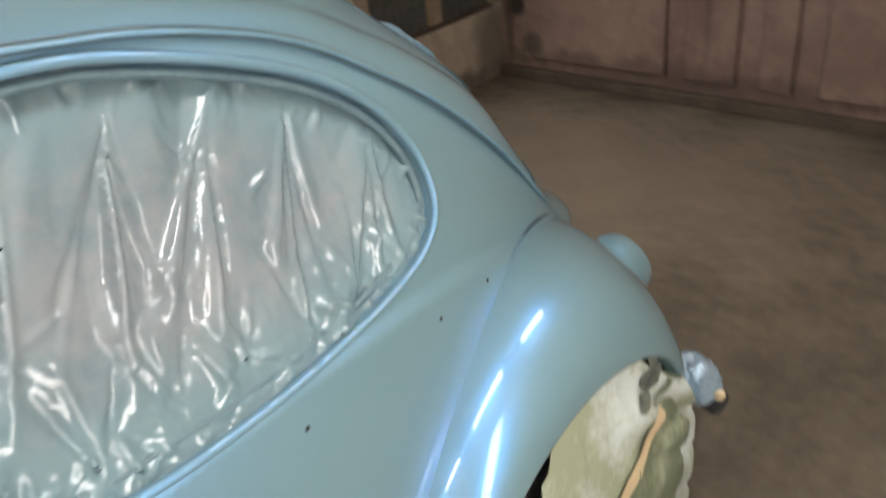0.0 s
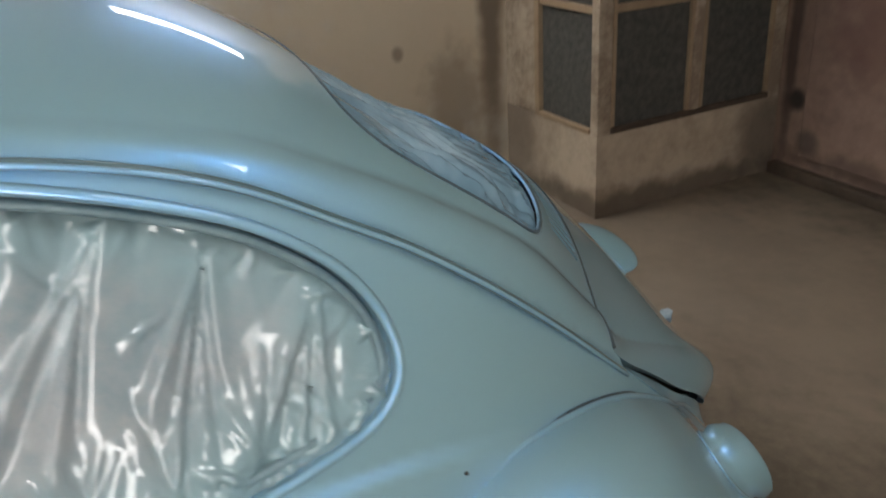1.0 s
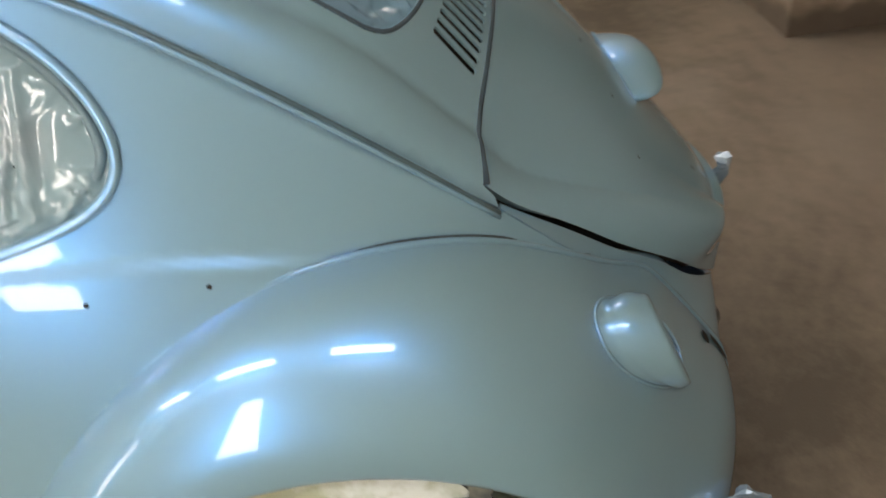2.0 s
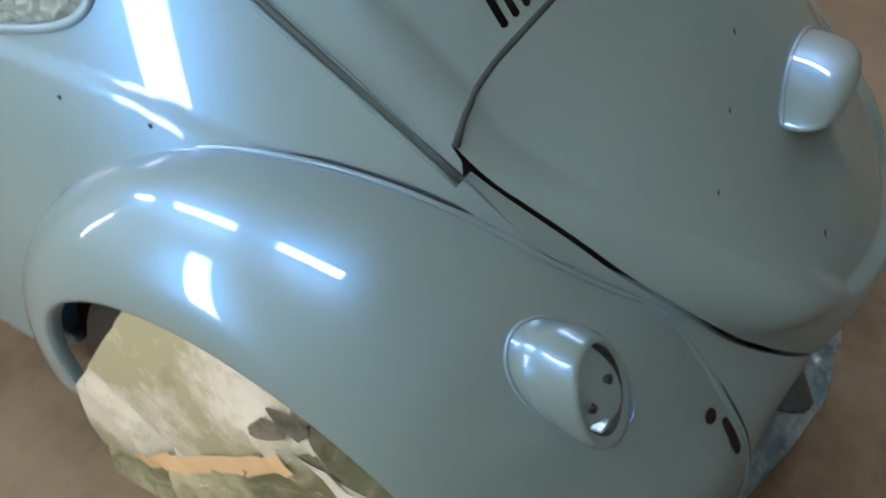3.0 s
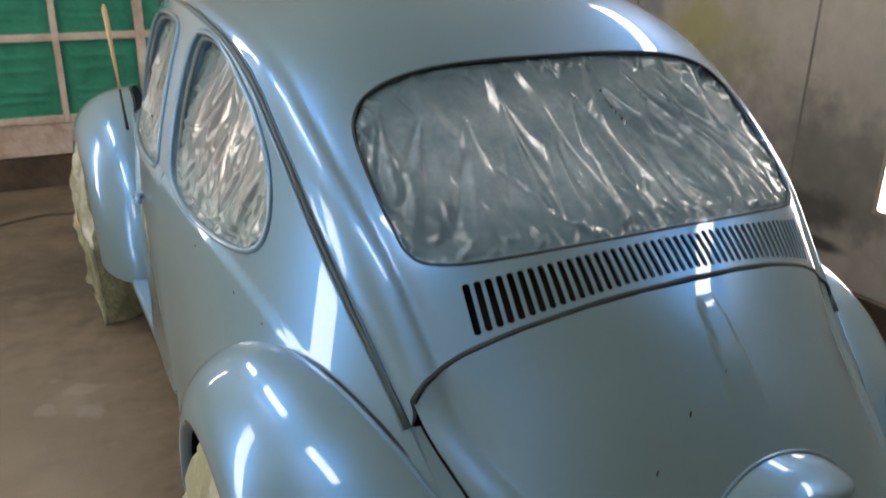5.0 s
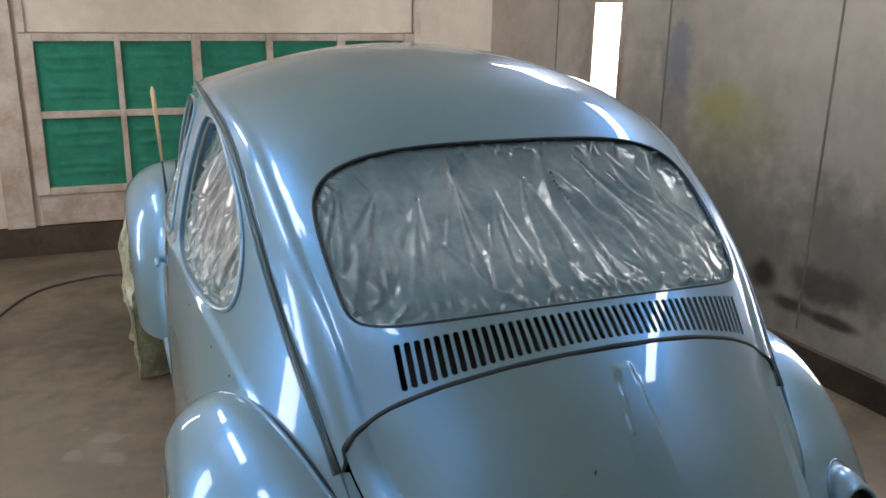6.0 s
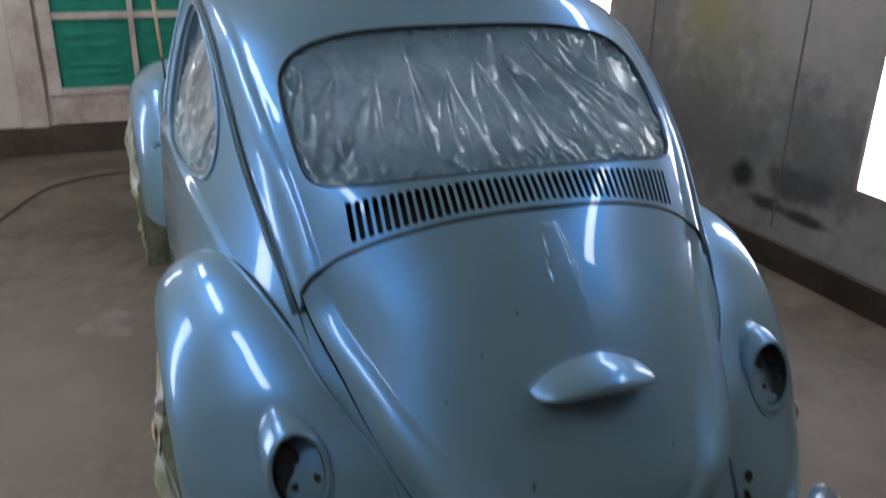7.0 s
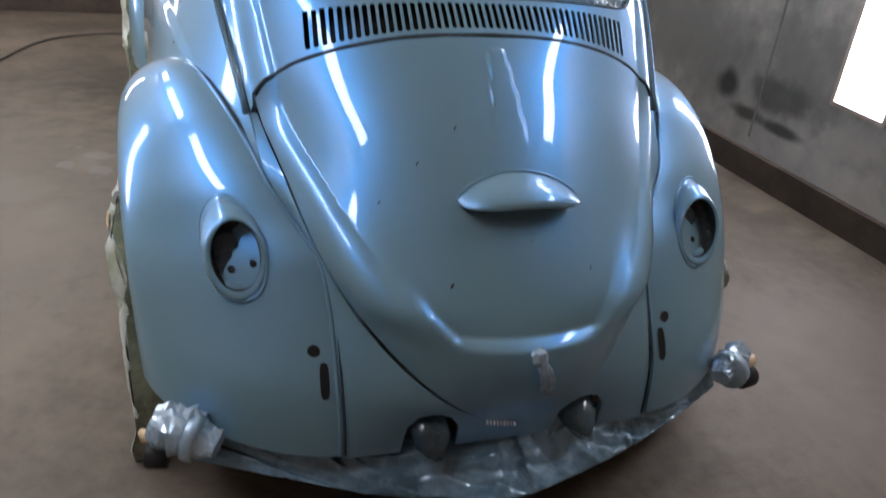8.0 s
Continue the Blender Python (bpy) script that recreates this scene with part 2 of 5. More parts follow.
PLASTER = material("stained_plaster", (0.48, 0.39, 0.295), 0.7, second=(0.33, 0.26, 0.19), scale=3, mix=1.1, bump=0.2, bump_scale=50, detail=10)
for c, r, col, amount, rg in (((1.4, -2.0, 0.03), (0.9, 1.4, 0.12), (0.10, 0.075, 0.055), 0.85, 0.9), ((1.45, -2.75, 0.2), (0.4, 0.2, 0.3), (0.12, 0.09, 0.07), 0.7, 0.8), ((2.1, -1.74, 0.2), (0.25, 0.3, 0.5), (0.16, 0.12, 0.09), 0.7, 0.8)):
    tint_blot(PLASTER, c, r, col, amount, rg)
BOX_FRAME = material("dirty_box_frame", (0.42, 0.335, 0.25), 0.6, second=(0.24, 0.18, 0.13), scale=6, mix=1.2)
CURB = material("dark_kerb", (0.05, 0.034, 0.024), 0.75, second=(0.10, 0.072, 0.05), scale=4, mix=0.8, bump=0.3)
FRAME_M = material("grimy_frame_paint", (0.58, 0.52, 0.47), 0.55, second=(0.40, 0.31, 0.25), scale=5, mix=1.0)
FILTER = material("green_filter_mat", (0.012, 0.17, 0.11), 0.9, second=(0.022, 0.24, 0.16), scale=7, mix=0.8, bump=0.5, bump_scale=200)
MESH_DARK = material("dark_filter_mesh", (0.05, 0.05, 0.045), 0.85, second=(0.09, 0.085, 0.075), scale=30, mix=0.8, bump=0.5, bump_scale=300)
WOOD = material("raw_timber_strip", (0.36, 0.26, 0.165), 0.65, second=(0.24, 0.165, 0.105), scale=12)
HOSE = material("rubber_hose", (0.10, 0.082, 0.066), 0.6, second=(0.06, 0.05, 0.042), scale=8)
SOOT = material("black_overspray_stain", (0.16, 0.15, 0.14), 0.7, second=(0.26, 0.24, 0.22), scale=6, mix=0.8)
PANEL_LIGHT = glow("lit_diffuser", (1.0, 0.97, 0.95), PANEL_GLOW)
TUBE_LIGHT = glow("lit_tube", (0.93, 0.97, 1.0), TUBE_GLOW)


# ---- geometry helpers ----
def mesh_object(name, verts, faces, mat, parent=None, label="", smooth=True, normals=None):
    me = bpy.data.meshes.new(name)
    me.from_pydata([tuple(v) for v in verts], [], [tuple(f) for f in faces])
    me.materials.append(mat)
    me.polygons.foreach_set("use_smooth", [smooth] * len(me.polygons))
    me.update()
    if normals is not None:
        me.normals_split_custom_set_from_vertices([tuple(n) for n in normals])
    ob = new(name, me)
    if parent:
        ob.parent = parent
        ob.matrix_parent_inverse = parent.matrix_basis.inverted()
    if label:
        tagged(ob, label)
    return ob


def part(name, bm, mat, parent, label="", smooth=False):
    me = bpy.data.meshes.new(name)
    bm.normal_update()
    bm.to_mesh(me)
    bm.free()
    me.materials.append(mat)
    me.polygons.foreach_set("use_smooth", [smooth] * len(me.polygons))
    ob = new(name, me)
    ob.parent = parent
    ob.matrix_parent_inverse = parent.matrix_basis.inverted()
    if label:
        tagged(ob, label)
    return ob


def box(bm, lo, hi, bevel=0.0):
    lo, hi = Vector(lo), Vector(hi)
    made = bmesh.ops.create_cube(bm, size=1)["verts"]
    for v in made:
        v.co = Vector([(lo[k] + hi[k]) / 2 + v.co[k] * (hi[k] - lo[k]) for k in range(3)])
    if bevel:
        edges = {e for v in made for e in v.link_edges}
        bmesh.ops.bevel(bm, geom=list(edges), offset=bevel, segments=2, affect="EDGES", profile=0.5)
    return bm


def boxes(*spans, bevel=0.0):
    bm = bmesh.new()
    for lo, hi in spans:
        box(bm, lo, hi, bevel)
    return bm


def tube(points, radius, sides=8, closed=False):
    """Vertices and faces of a round bar along points; radius may be a list."""
    pts = [Vector(p) for p in points]
    n = len(pts)
    radii = radius if isinstance(radius, (list, tuple)) else [radius] * n
    verts, faces, side = [], [], None
    for i, p in enumerate(pts):
        ahead = (pts[(i + 1) % n] if closed or i < n - 1 else p) - (pts[i - 1] if closed or i > 0 else p)
        ahead.normalize()
        if side is None:
            side = ahead.orthogonal().normalized()
        side = (side - ahead * side.dot(ahead)).normalized()
        up = ahead.cross(side)
        for k in range(sides):
            a = 2 * math.pi * k / sides
            verts.append(p + (side * math.cos(a) + up * math.sin(a)) * radii[i])
    for i in range(n if closed else n - 1):
        j = (i + 1) % n
        for k in range(sides):
            l = (k + 1) % sides
            faces.append((i * sides + k, i * sides + l, j * sides + l, j * sides + k))
    if not closed:
        faces += [tuple(range(sides - 1, -1, -1)), tuple(range((n - 1) * sides, n * sides))]
    return verts, faces


def through_points(xs, ys):
    """A smooth function through given values (cubic, with slopes from neighbours), flat steps kept monotone."""
    xs, ys = np.array(xs, float), np.array(ys, float)
    d = np.diff(ys) / np.diff(xs)
    m = np.r_[d[0], (d[:-1] * np.diff(xs)[1:] + d[1:] * np.diff(xs)[:-1]) / (xs[2:] - xs[:-2]), d[-1]]

    def value(x):
        x = np.asarray(x, float)
        i = np.clip(np.searchsorted(xs, x) - 1, 0, len(xs) - 2)
        h = xs[i + 1] - xs[i]
        u = np.clip((x - xs[i]) / h, -0.5, 1.5)
        return ((2 * u**3 - 3 * u**2 + 1) * ys[i] + (u**3 - 2 * u**2 + u) * h * m[i]
                + (3 * u**2 - 2 * u**3) * ys[i + 1] + (u**3 - u**2) * h * m[i + 1])
    return value


def eased(fn, lo, hi, spread):
    """The same function with its bends softened over the given spread."""
    step = spread / 25
    xs = np.arange(lo, hi + step, step)
    near = np.arange(-100, 101) * step
    weight = np.exp(-0.5 * (near / spread) ** 2)
    ys = np.convolve(np.pad(fn(xs), 100, mode="reflect", reflect_type="odd"), weight / weight.sum(), mode="valid")
    return lambda x: np.interp(x, xs, ys)


def step_up(x, a, b):
    u = np.clip((np.asarray(x, float) - a) / (b - a), 0, 1)
    return u * u * (3 - 2 * u)


def lattice_noise(x, y, seed=0):
    """Smooth value noise in -1..1."""
    x, y = np.asarray(x, float), np.asarray(y, float)
    xi, yi = np.floor(x), np.floor(y)
    u, v = x - xi, y - yi
    u, v = u * u * (3 - 2 * u), v * v * (3 - 2 * v)

    def h(a, b):
        s = np.sin(a * 127.1 + b * 311.7 + seed * 74.7) * 43758.5453
        return 2 * (s - np.floor(s)) - 1
    return (h(xi, yi) * (1 - u) * (1 - v) + h(xi + 1, yi) * u * (1 - v)
            + h(xi, yi + 1) * (1 - u) * v + h(xi + 1, yi + 1) * u * v)


def inside(pts, poly):
    poly = np.array(poly)
    x, y = pts[:, 0], pts[:, 1]
    res = np.zeros(len(pts), bool)
    for (x0, y0), (x1, y1) in zip(poly, np.roll(poly, -1, 0)):
        if y0 == y1:
            continue
        cross = (y0 > y) != (y1 > y)
        res ^= cross & (x < (x1 - x0) * (y - y0) / (y1 - y0) + x0)
    return res


def resample(poly, gap, closed=True):
    poly = np.array(poly, float)
    nxt = np.roll(poly, -1, 0) if closed else poly[1:]
    out = []
    for a, b in zip(poly, nxt):
        n = max(1, int(np.ceil(np.linalg.norm(b - a) / gap)))
        out += [a + (b - a) * k / n for k in range(n)]
    if not closed:
        out.append(poly[-1])
    return np.array(out)


def near_line(pts, line, closed=True):
    line = np.array(line)
    d = np.full(len(pts), 9e9)
    for a, b in zip(line, np.roll(line, -1, 0)):
        v = b - a
        u = np.clip(((pts - a) @ v) / max(v @ v, 1e-12), 0, 1)
        d = np.minimum(d, ((pts - a - u[:, None] * v) ** 2).sum(1))
    return np.sqrt(d)


def trimmed(fn, outer, holes=(), gap=0.014, fold=0.012, hole_fold=None, stagger=0.5):
    """A sheet cut from the surface fn(u, v), with turned-in edges. Gives vertices, faces, normals."""
    from mathutils.geometry import delaunay_2d_cdt
    hole_fold = fold if hole_fold is None else hole_fold
    loops = [resample(outer, gap)] + [resample(h, gap * 0.6) for h in holes]
    lo, hi = loops[0].min(0), loops[0].max(0)
    gu, gv = np.meshgrid(np.arange(lo[0], hi[0], gap), np.arange(lo[1], hi[1], gap), indexing="ij")
    gv = gv + (np.arange(gu.shape[0]) % 2)[:, None] * gap * stagger
    pts = np.c_[gu.ravel(), gv.ravel()]
    pts = pts[inside(pts, loops[0])]
    for k, lp in enumerate(loops):
        if k:
            pts = pts[~inside(pts, lp)]
        pts = pts[near_line(pts, lp) > gap * 0.55]
    flat, edges = [], []
    for lp in loops:
        n0 = len(flat)
        flat += [tuple(p) for p in lp]
        edges += [(n0 + i, n0 + (i + 1) % len(lp)) for i in range(len(lp))]
    rim = len(flat)
    flat += [tuple(p) for p in pts]
    vs, _, fs, _, _, _ = delaunay_2d_cdt([Vector(p) for p in flat], edges, [], 1, 1e-6)
    uv = np.array([tuple(v) for v in vs])
    mid = np.array([uv[list(f)].mean(0) for f in fs])
    keep = inside(mid, loops[0])
    for lp in loops[1:]:
        keep &= ~inside(mid, lp)
    fs = [tuple(f) for f, k in zip(fs, keep) if k]
    p3, nr = surface_at(fn, uv)
    verts, normals = list(p3), list(nr)
    if fold:
        count = collections.Counter()
        for f in fs:
            for a, b in zip(f, f[1:] + f[:1]):
                count[(a, b)] += 1
        open_edges = [(a, b) for (a, b) in count if (b, a) not in count]
        made = {}
        rim_ids = sorted({i for e in open_edges for i in e})
        on_outer = dict(zip(rim_ids, near_line(uv[rim_ids], np.array(outer, float)) < 1e-4))
        for a, b in open_edges:
            for i in (a, b):
                if i not in made:
                    made[i] = len(verts)
                    deep = fold if on_outer[i] else hole_fold
                    verts += [p3[i], p3[i] - nr[i] * deep]
                    normals += [nr[i], nr[i]]
        for a, b in open_edges:
            i, j = made[a], made[b]
            fs.append((j, i, i + 1, j + 1))
    return np.array(verts), fs, np.array(normals)


def surface_at(fn, uv, e=1e-3):
    p = fn(uv[:, 0], uv[:, 1])
    du = fn(uv[:, 0] + e, uv[:, 1]) - fn(uv[:, 0] - e, uv[:, 1])
    dv = fn(uv[:, 0], uv[:, 1] + e) - fn(uv[:, 0], uv[:, 1] - e)
    n = np.cross(du, dv)
    return p, n / np.maximum(np.linalg.norm(n, axis=1, keepdims=True), 1e-12)


def sheet(name, fn, outer, holes, mat, parent, label="", gap=0.014, fold=0.012, side=1, hole_fold=None, stagger=0.5):
    """A trimmed sheet as an object, its normals turned to the given side."""
    v, f, n = trimmed(fn, outer, holes, gap, fold * side, None if hole_fold is None else hole_fold * side, stagger)
    if side < 0:
        n = -n
    ob = mesh_object(name, v, f, mat, parent, label)
    me = ob.data
    # faces follow the normals
    bm = bmesh.new()
    bm.from_mesh(me)
    bm.faces.ensure_lookup_table()
    flip = [fc for fc in bm.faces if fc.normal.dot(Vector(n[fc.verts[0].index])) < 0 and len(fc.verts) == 3]
    bmesh.ops.reverse_faces(bm, faces=flip)
    bm.to_mesh(me)
    bm.free()
    me.polygons.foreach_set("use_smooth", [len(p.vertices) == 3 for p in me.polygons])
    tri = np.zeros(len(me.vertices), bool)
    for p in me.polygons:
        if len(p.vertices) == 3:
            tri[list(p.vertices)] = True
    loop_n = []
    for p in me.polygons:
        for vi in p.vertices:
            loop_n.append(tuple(n[vi]) if len(p.vertices) == 3 else tuple(p.normal))
    me.normals_split_custom_set(loop_n)
    return ob


def thing(name, label, category, group="", at=(0, 0, 0)):
    ob = new(name)
    ob.empty_display_size = 0.1
    ob.location = at
    return tagged(ob, label, category, group)


# ---- the booth ----
X_LEFT, Y_BACK, Y_FRONT, TOP = -2.1, -2.84, 4.15, 2.75


def x_right(y):
    return 2.105 - 0.048 * y


def structure(name, bm, mat, label):
    me = bpy.data.meshes.new(name)
    bm.normal_update()
    bm.to_mesh(me)
    bm.free()
    me.materials.append(mat)
    return tagged(new(name, me), label, name.split("_")[0], kind="structure")


def prism(corners, z0, z1):
    bm = bmesh.new()
    lo = [bm.verts.new((x, y, z0)) for x, y in corners]
    hi = [bm.verts.new((x, y, z1)) for x, y in corners]
    bm.faces.new(lo[::-1])
    bm.faces.new(hi)
    n = len(corners)
    for i in range(n):
        bm.faces.new((lo[i], lo[(i + 1) % n], hi[(i + 1) % n], hi[i]))
    bmesh.ops.recalc_face_normals(bm, faces=bm.faces)
    return bm


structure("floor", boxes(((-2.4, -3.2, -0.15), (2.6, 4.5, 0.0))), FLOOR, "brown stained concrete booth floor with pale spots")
structure("ceiling", boxes(((-2.4, -3.2, TOP), (2.6, 4.5, TOP + 0.12))), WALL, "grimy off-white booth ceiling")
structure("wall_left", boxes(((X_LEFT - 0.2, -3.1, 0), (X_LEFT, 4.4, TOP))), WALL_GREY, "grimy grey oversprayed booth side wall")
structure("wall_right", prism([(x_right(-3.1), -3.1), (x_right(4.4), 4.4), (x_right(4.4) + 0.25, 4.4), (x_right(-3.1) + 0.25, -3.1)], 0, TOP), WALL_STAINED, "grimy grey wall with sooty overspray and seams")
structure("wall_front", boxes(((X_LEFT, Y_FRONT, 0), (2.3, Y_FRONT + 0.2, TOP))), WALL, "off-white front wall with filter panels")
structure("wall_back", boxes(((X_LEFT, Y_BACK - 0.2, 0), (2.3, Y_BACK, TOP))), WALL_BROWN, "brown stained steel door wall")
structure("kerb_right", prism([(x_right(4.15) - 0.035, 4.15), (x_right(4.15) + 0.01, 4.15), (x_right(-0.9) + 0.01, -0.9), (x_right(-0.9) - 0.035, -0.9)], 0, 0.135), CURB, "dark dirty kerb along the wall foot")
structure("kerb_front", boxes(((X_LEFT, Y_FRONT - 0.03, 0), (x_right(4.15) - 0.03, Y_FRONT + 0.01, 0.19))), CURB, "dark dirty kerb under the filter wall")
structure("kerb_left", boxes(((X_LEFT - 0.01, Y_BACK, 0), (X_LEFT + 0.035, Y_FRONT - 0.03, 0.19))), CURB, "dark dirty kerb along the wall foot")
# at the back a dark strip is added for the gap under the doors
structure("kerb_back", boxes(((X_LEFT + 0.04, Y_BACK - 0.01, 0), (1.44, Y_BACK + 0.05, 0.06)), bevel=0.01), CURB, "dark dirty sill under the doors")

# seams of the wall sheets
for k, y in enumerate((3.26, 2.18, 1.11, 0.03)):
    x = x_right(y)
    structure(f"trim_right_{k + 1}", boxes(((x - 0.004, y - 0.005, 0.19), (x + 0.01, y + 0.005, TOP))), SOOT, "dark seam between wall sheets")

# back doors: panels with posts between
for k, (x0, x1) in enumerate(((-1.9, -1.05), (-1.0, -0.25), (-0.13, 0.02), (0.13, 0.38), (0.48, 1.28))):
    structure(f"door_{k + 1}", boxes(((x0, Y_BACK - 0.01, 0.12), (x1, Y_BACK + 0.03, 2.5)), bevel=0.008), WALL_BROWN, "rust-brown oversprayed steel door leaf")


def filter_wall():
    t = thing("filter_bank", "off-white frame holding ten green filter mats", "filter", at=(0, Y_FRONT, 0.19))
    xs = (-1.155, -0.70, -0.665, -0.237, -0.183, 0.238, 0.284, 0.719, 0.78, 1.203)
    zs = (0.437, 0.874, 0.916, 1.338)
    y0, y1 = Y_FRONT - 0.05, Y_FRONT + 0.01
    uprights = [(-1.235, xs[0])] + [(xs[i], xs[i + 1]) for i in (1, 3, 5, 7)] + [(xs[9], 1.285)]
    for a, b in uprights:
        part("upright", boxes(((a, y0, 0.395), (b, y1, 1.385)), bevel=0.005), FRAME_M, t)
    for i in (0, 2, 4, 6, 8):
        for z0, z1 in ((0.395, zs[0]), (zs[1], zs[2]), (zs[3], 1.385)):
            part("rail", boxes(((xs[i], y0 + 0.004, z0), (xs[i + 1], y1, z1)), bevel=0.004), FRAME_M, t)
        for z0, z1 in ((zs[0], zs[1]), (zs[2], zs[3])):
            nx, nz = 34, 34
            gx, gz = np.meshgrid(np.linspace(xs[i], xs[i + 1], nx), np.linspace(z0, z1, nz), indexing="ij")
            u, w = (gx - xs[i]) / (xs[i + 1] - xs[i]), (gz - z0) / (z1 - z0)
            pleat = sum(np.exp(-((w - c + 0.012 * np.sin(5 * u + i + c * 9)) / 0.022) ** 2) for c in (0.2, 0.32, 0.62, 0.78))
            pleat = pleat * step_up(u, 0.08, 0.2) * (1 - step_up(u, 0.75, 0.92))
            gy = Y_FRONT - 0.018 - 0.012 * pleat - 0.006 * lattice_noise(u * 5 + i, w * 5 + z0 * 9)
            v = np.stack([gx, gy, gz], -1).reshape(-1, 3)
            fc = [(a * nz + b, (a + 1) * nz + b, (a + 1) * nz + b + 1, a * nz + b + 1) for a in range(nx - 1) for b in range(nz - 1)]
            mesh_object("filter_mat", v, fc, FILTER, t, "sagging green fibre filter mat")
    part("base_panel", boxes(((-1.22, y0 + 0.02, 0.2), (1.27, y1, 0.392)), bevel=0.004), FRAME_M, t, "grimy pinkish panel below the filters")
    part("upper_panel", boxes(((-1.19, y0 + 0.015, 1.39), (1.27, y1, 2.3)), bevel=0.004), WALL, t, "off-white blank panel above the filters")
    for x in (-1.235, 1.272):
        part("post", boxes(((x, y0 - 0.01, 1.388), (x + 0.05, y1, 2.35)), bevel=0.006), FRAME_M, t)
    part("post", boxes(((-1.42, y0 - 0.0, 0.19), (-1.26, y1, 2.5)), bevel=0.006), FRAME_M, t)


filter_wall()


def exhaust_box():
    """The extraction box in the back corner: plastered foot, framed openings with dark mesh."""
    t = thing("extraction_box", "plastered corner box with framed dark mesh windows", "extractor", at=(1.8, -2.3, 0))
    x0, y1 = 1.455, -1.745
    part("foot", prism([(x0, Y_BACK), (2.23, Y_BACK), (2.2, y1), (x0, y1)], 0, 0.385), PLASTER, t, "stained plaster foot")
    part("cap", prism([(x0, Y_BACK), (2.23, Y_BACK), (2.2, y1), (x0, y1)], 2.2, TOP), PLASTER, t)
    posts = [((x0, y1 - 0.075), (x0 + 0.05, y1)), ((x0, -2.325), (x0 + 0.035, -2.27)), ((x0, Y_BACK + 0.002), (x0 + 0.05, Y_BACK + 0.075)),
             ((1.93, y1 - 0.05), (2.19, y1))]
    for (a, b), (c, d) in posts:
        part("post", boxes(((a, b, 0.383), (c, d, 2.2)), bevel=0.006), BOX_FRAME, t)
    for z in (0.90, 1.42, 1.92):
        part("rail", boxes(((x0 + 0.004, -2.27, z), (x0 + 0.04, y1 - 0.075, z + 0.035)), bevel=0.004), WOOD, t, "raw timber rail")
        part("rail", boxes(((x0 + 0.004, Y_BACK + 0.075, z), (x0 + 0.04, -2.325, z + 0.035)), bevel=0.004), WOOD, t, "raw timber rail")
        part("rail", boxes(((x0 + 0.05, y1 - 0.035, z), (1.93, y1 - 0.004, z + 0.03)), bevel=0.004), WOOD, t, "raw timber rail")
    part("stile", boxes(((1.895, y1 - 0.04, 0.385), (1.929, y1 + 0.006, 2.2)), bevel=0.004), WOOD, t, "raw timber stile")
    for z0, z1 in ((0.385, 0.90), (0.935, 1.42), (1.455, 1.92)):
        part("mesh_pane", boxes(((x0 + 0.02, -2.27, z0), (x0 + 0.03, y1 - 0.075, z1))), MESH_DARK, t)
        part("mesh_pane", boxes(((x0 + 0.02, Y_BACK + 0.075, z0), (x0 + 0.03, -2.325, z1))), MESH_DARK, t)
        part("mesh_pane", boxes(((x0 + 0.05, y1 - 0.03, z0), (1.895, y1 - 0.02, z1))), MESH_DARK, t)
    part("rail", boxes(((x0 - 0.006, Y_BACK + 0.08, 0.386), (x0 + 0.018, y1 - 0.078, 0.412)), bevel=0.004), CURB, t, "dirt-blackened bottom rail")
    part("rail", boxes(((x0 + 0.052, y1 - 0.018, 0.386), (1.893, y1 + 0.006, 0.41)), bevel=0.004), WOOD, t, "raw timber rail")
    for yy in (y1 - 0.098, -2.268, -2.347, Y_BACK + 0.077):
        part("bead", boxes(((x0 + 0.002, yy, 0.413), (x0 + 0.026, yy + 0.02, 2.19)), bevel=0.003), WOOD, t, "timber bead round a pane")
    part("backing", boxes(((x0 + 0.06, Y_BACK + 0.08, 0.386), (2.1, y1 - 0.06, 2.19))), BLACK, t)


exhaust_box()


def wall_light(y, right):
    """A tall light column let into the side wall."""
    x = x_right(y) if right else X_LEFT
    s = -1 if right else 1
    t = thing("wall_light", "tall white lit light column in the booth wall", "light", "wall lights", (x, y, 0.5))
    part("diffuser", boxes((sorted_box((x - 0.01 * s, y - 0.135, 0.51), (x + 0.012 * s, y + 0.135, 1.615)))), PANEL_LIGHT, t, "glowing white diffuser")
    for a, b, z0, z1 in ((-0.155, -0.136, 0.49, 1.635), (0.136, 0.155, 0.49, 1.635), (-0.136, 0.136, 0.49, 0.509), (-0.136, 0.136, 1.616, 1.635)):
        part("frame", boxes(sorted_box((x - 0.01 * s, y + a, z0), (x + 0.016 * s, y + b, z1))), FRAME_M, t)


def sorted_box(a, b):
    return tuple(map(min, zip(a, b))), tuple(map(max, zip(a, b)))


for y in (0.545, 2.71):
    wall_light(y, True)
for y in (0.49, 2.95):
    wall_light(y, False)


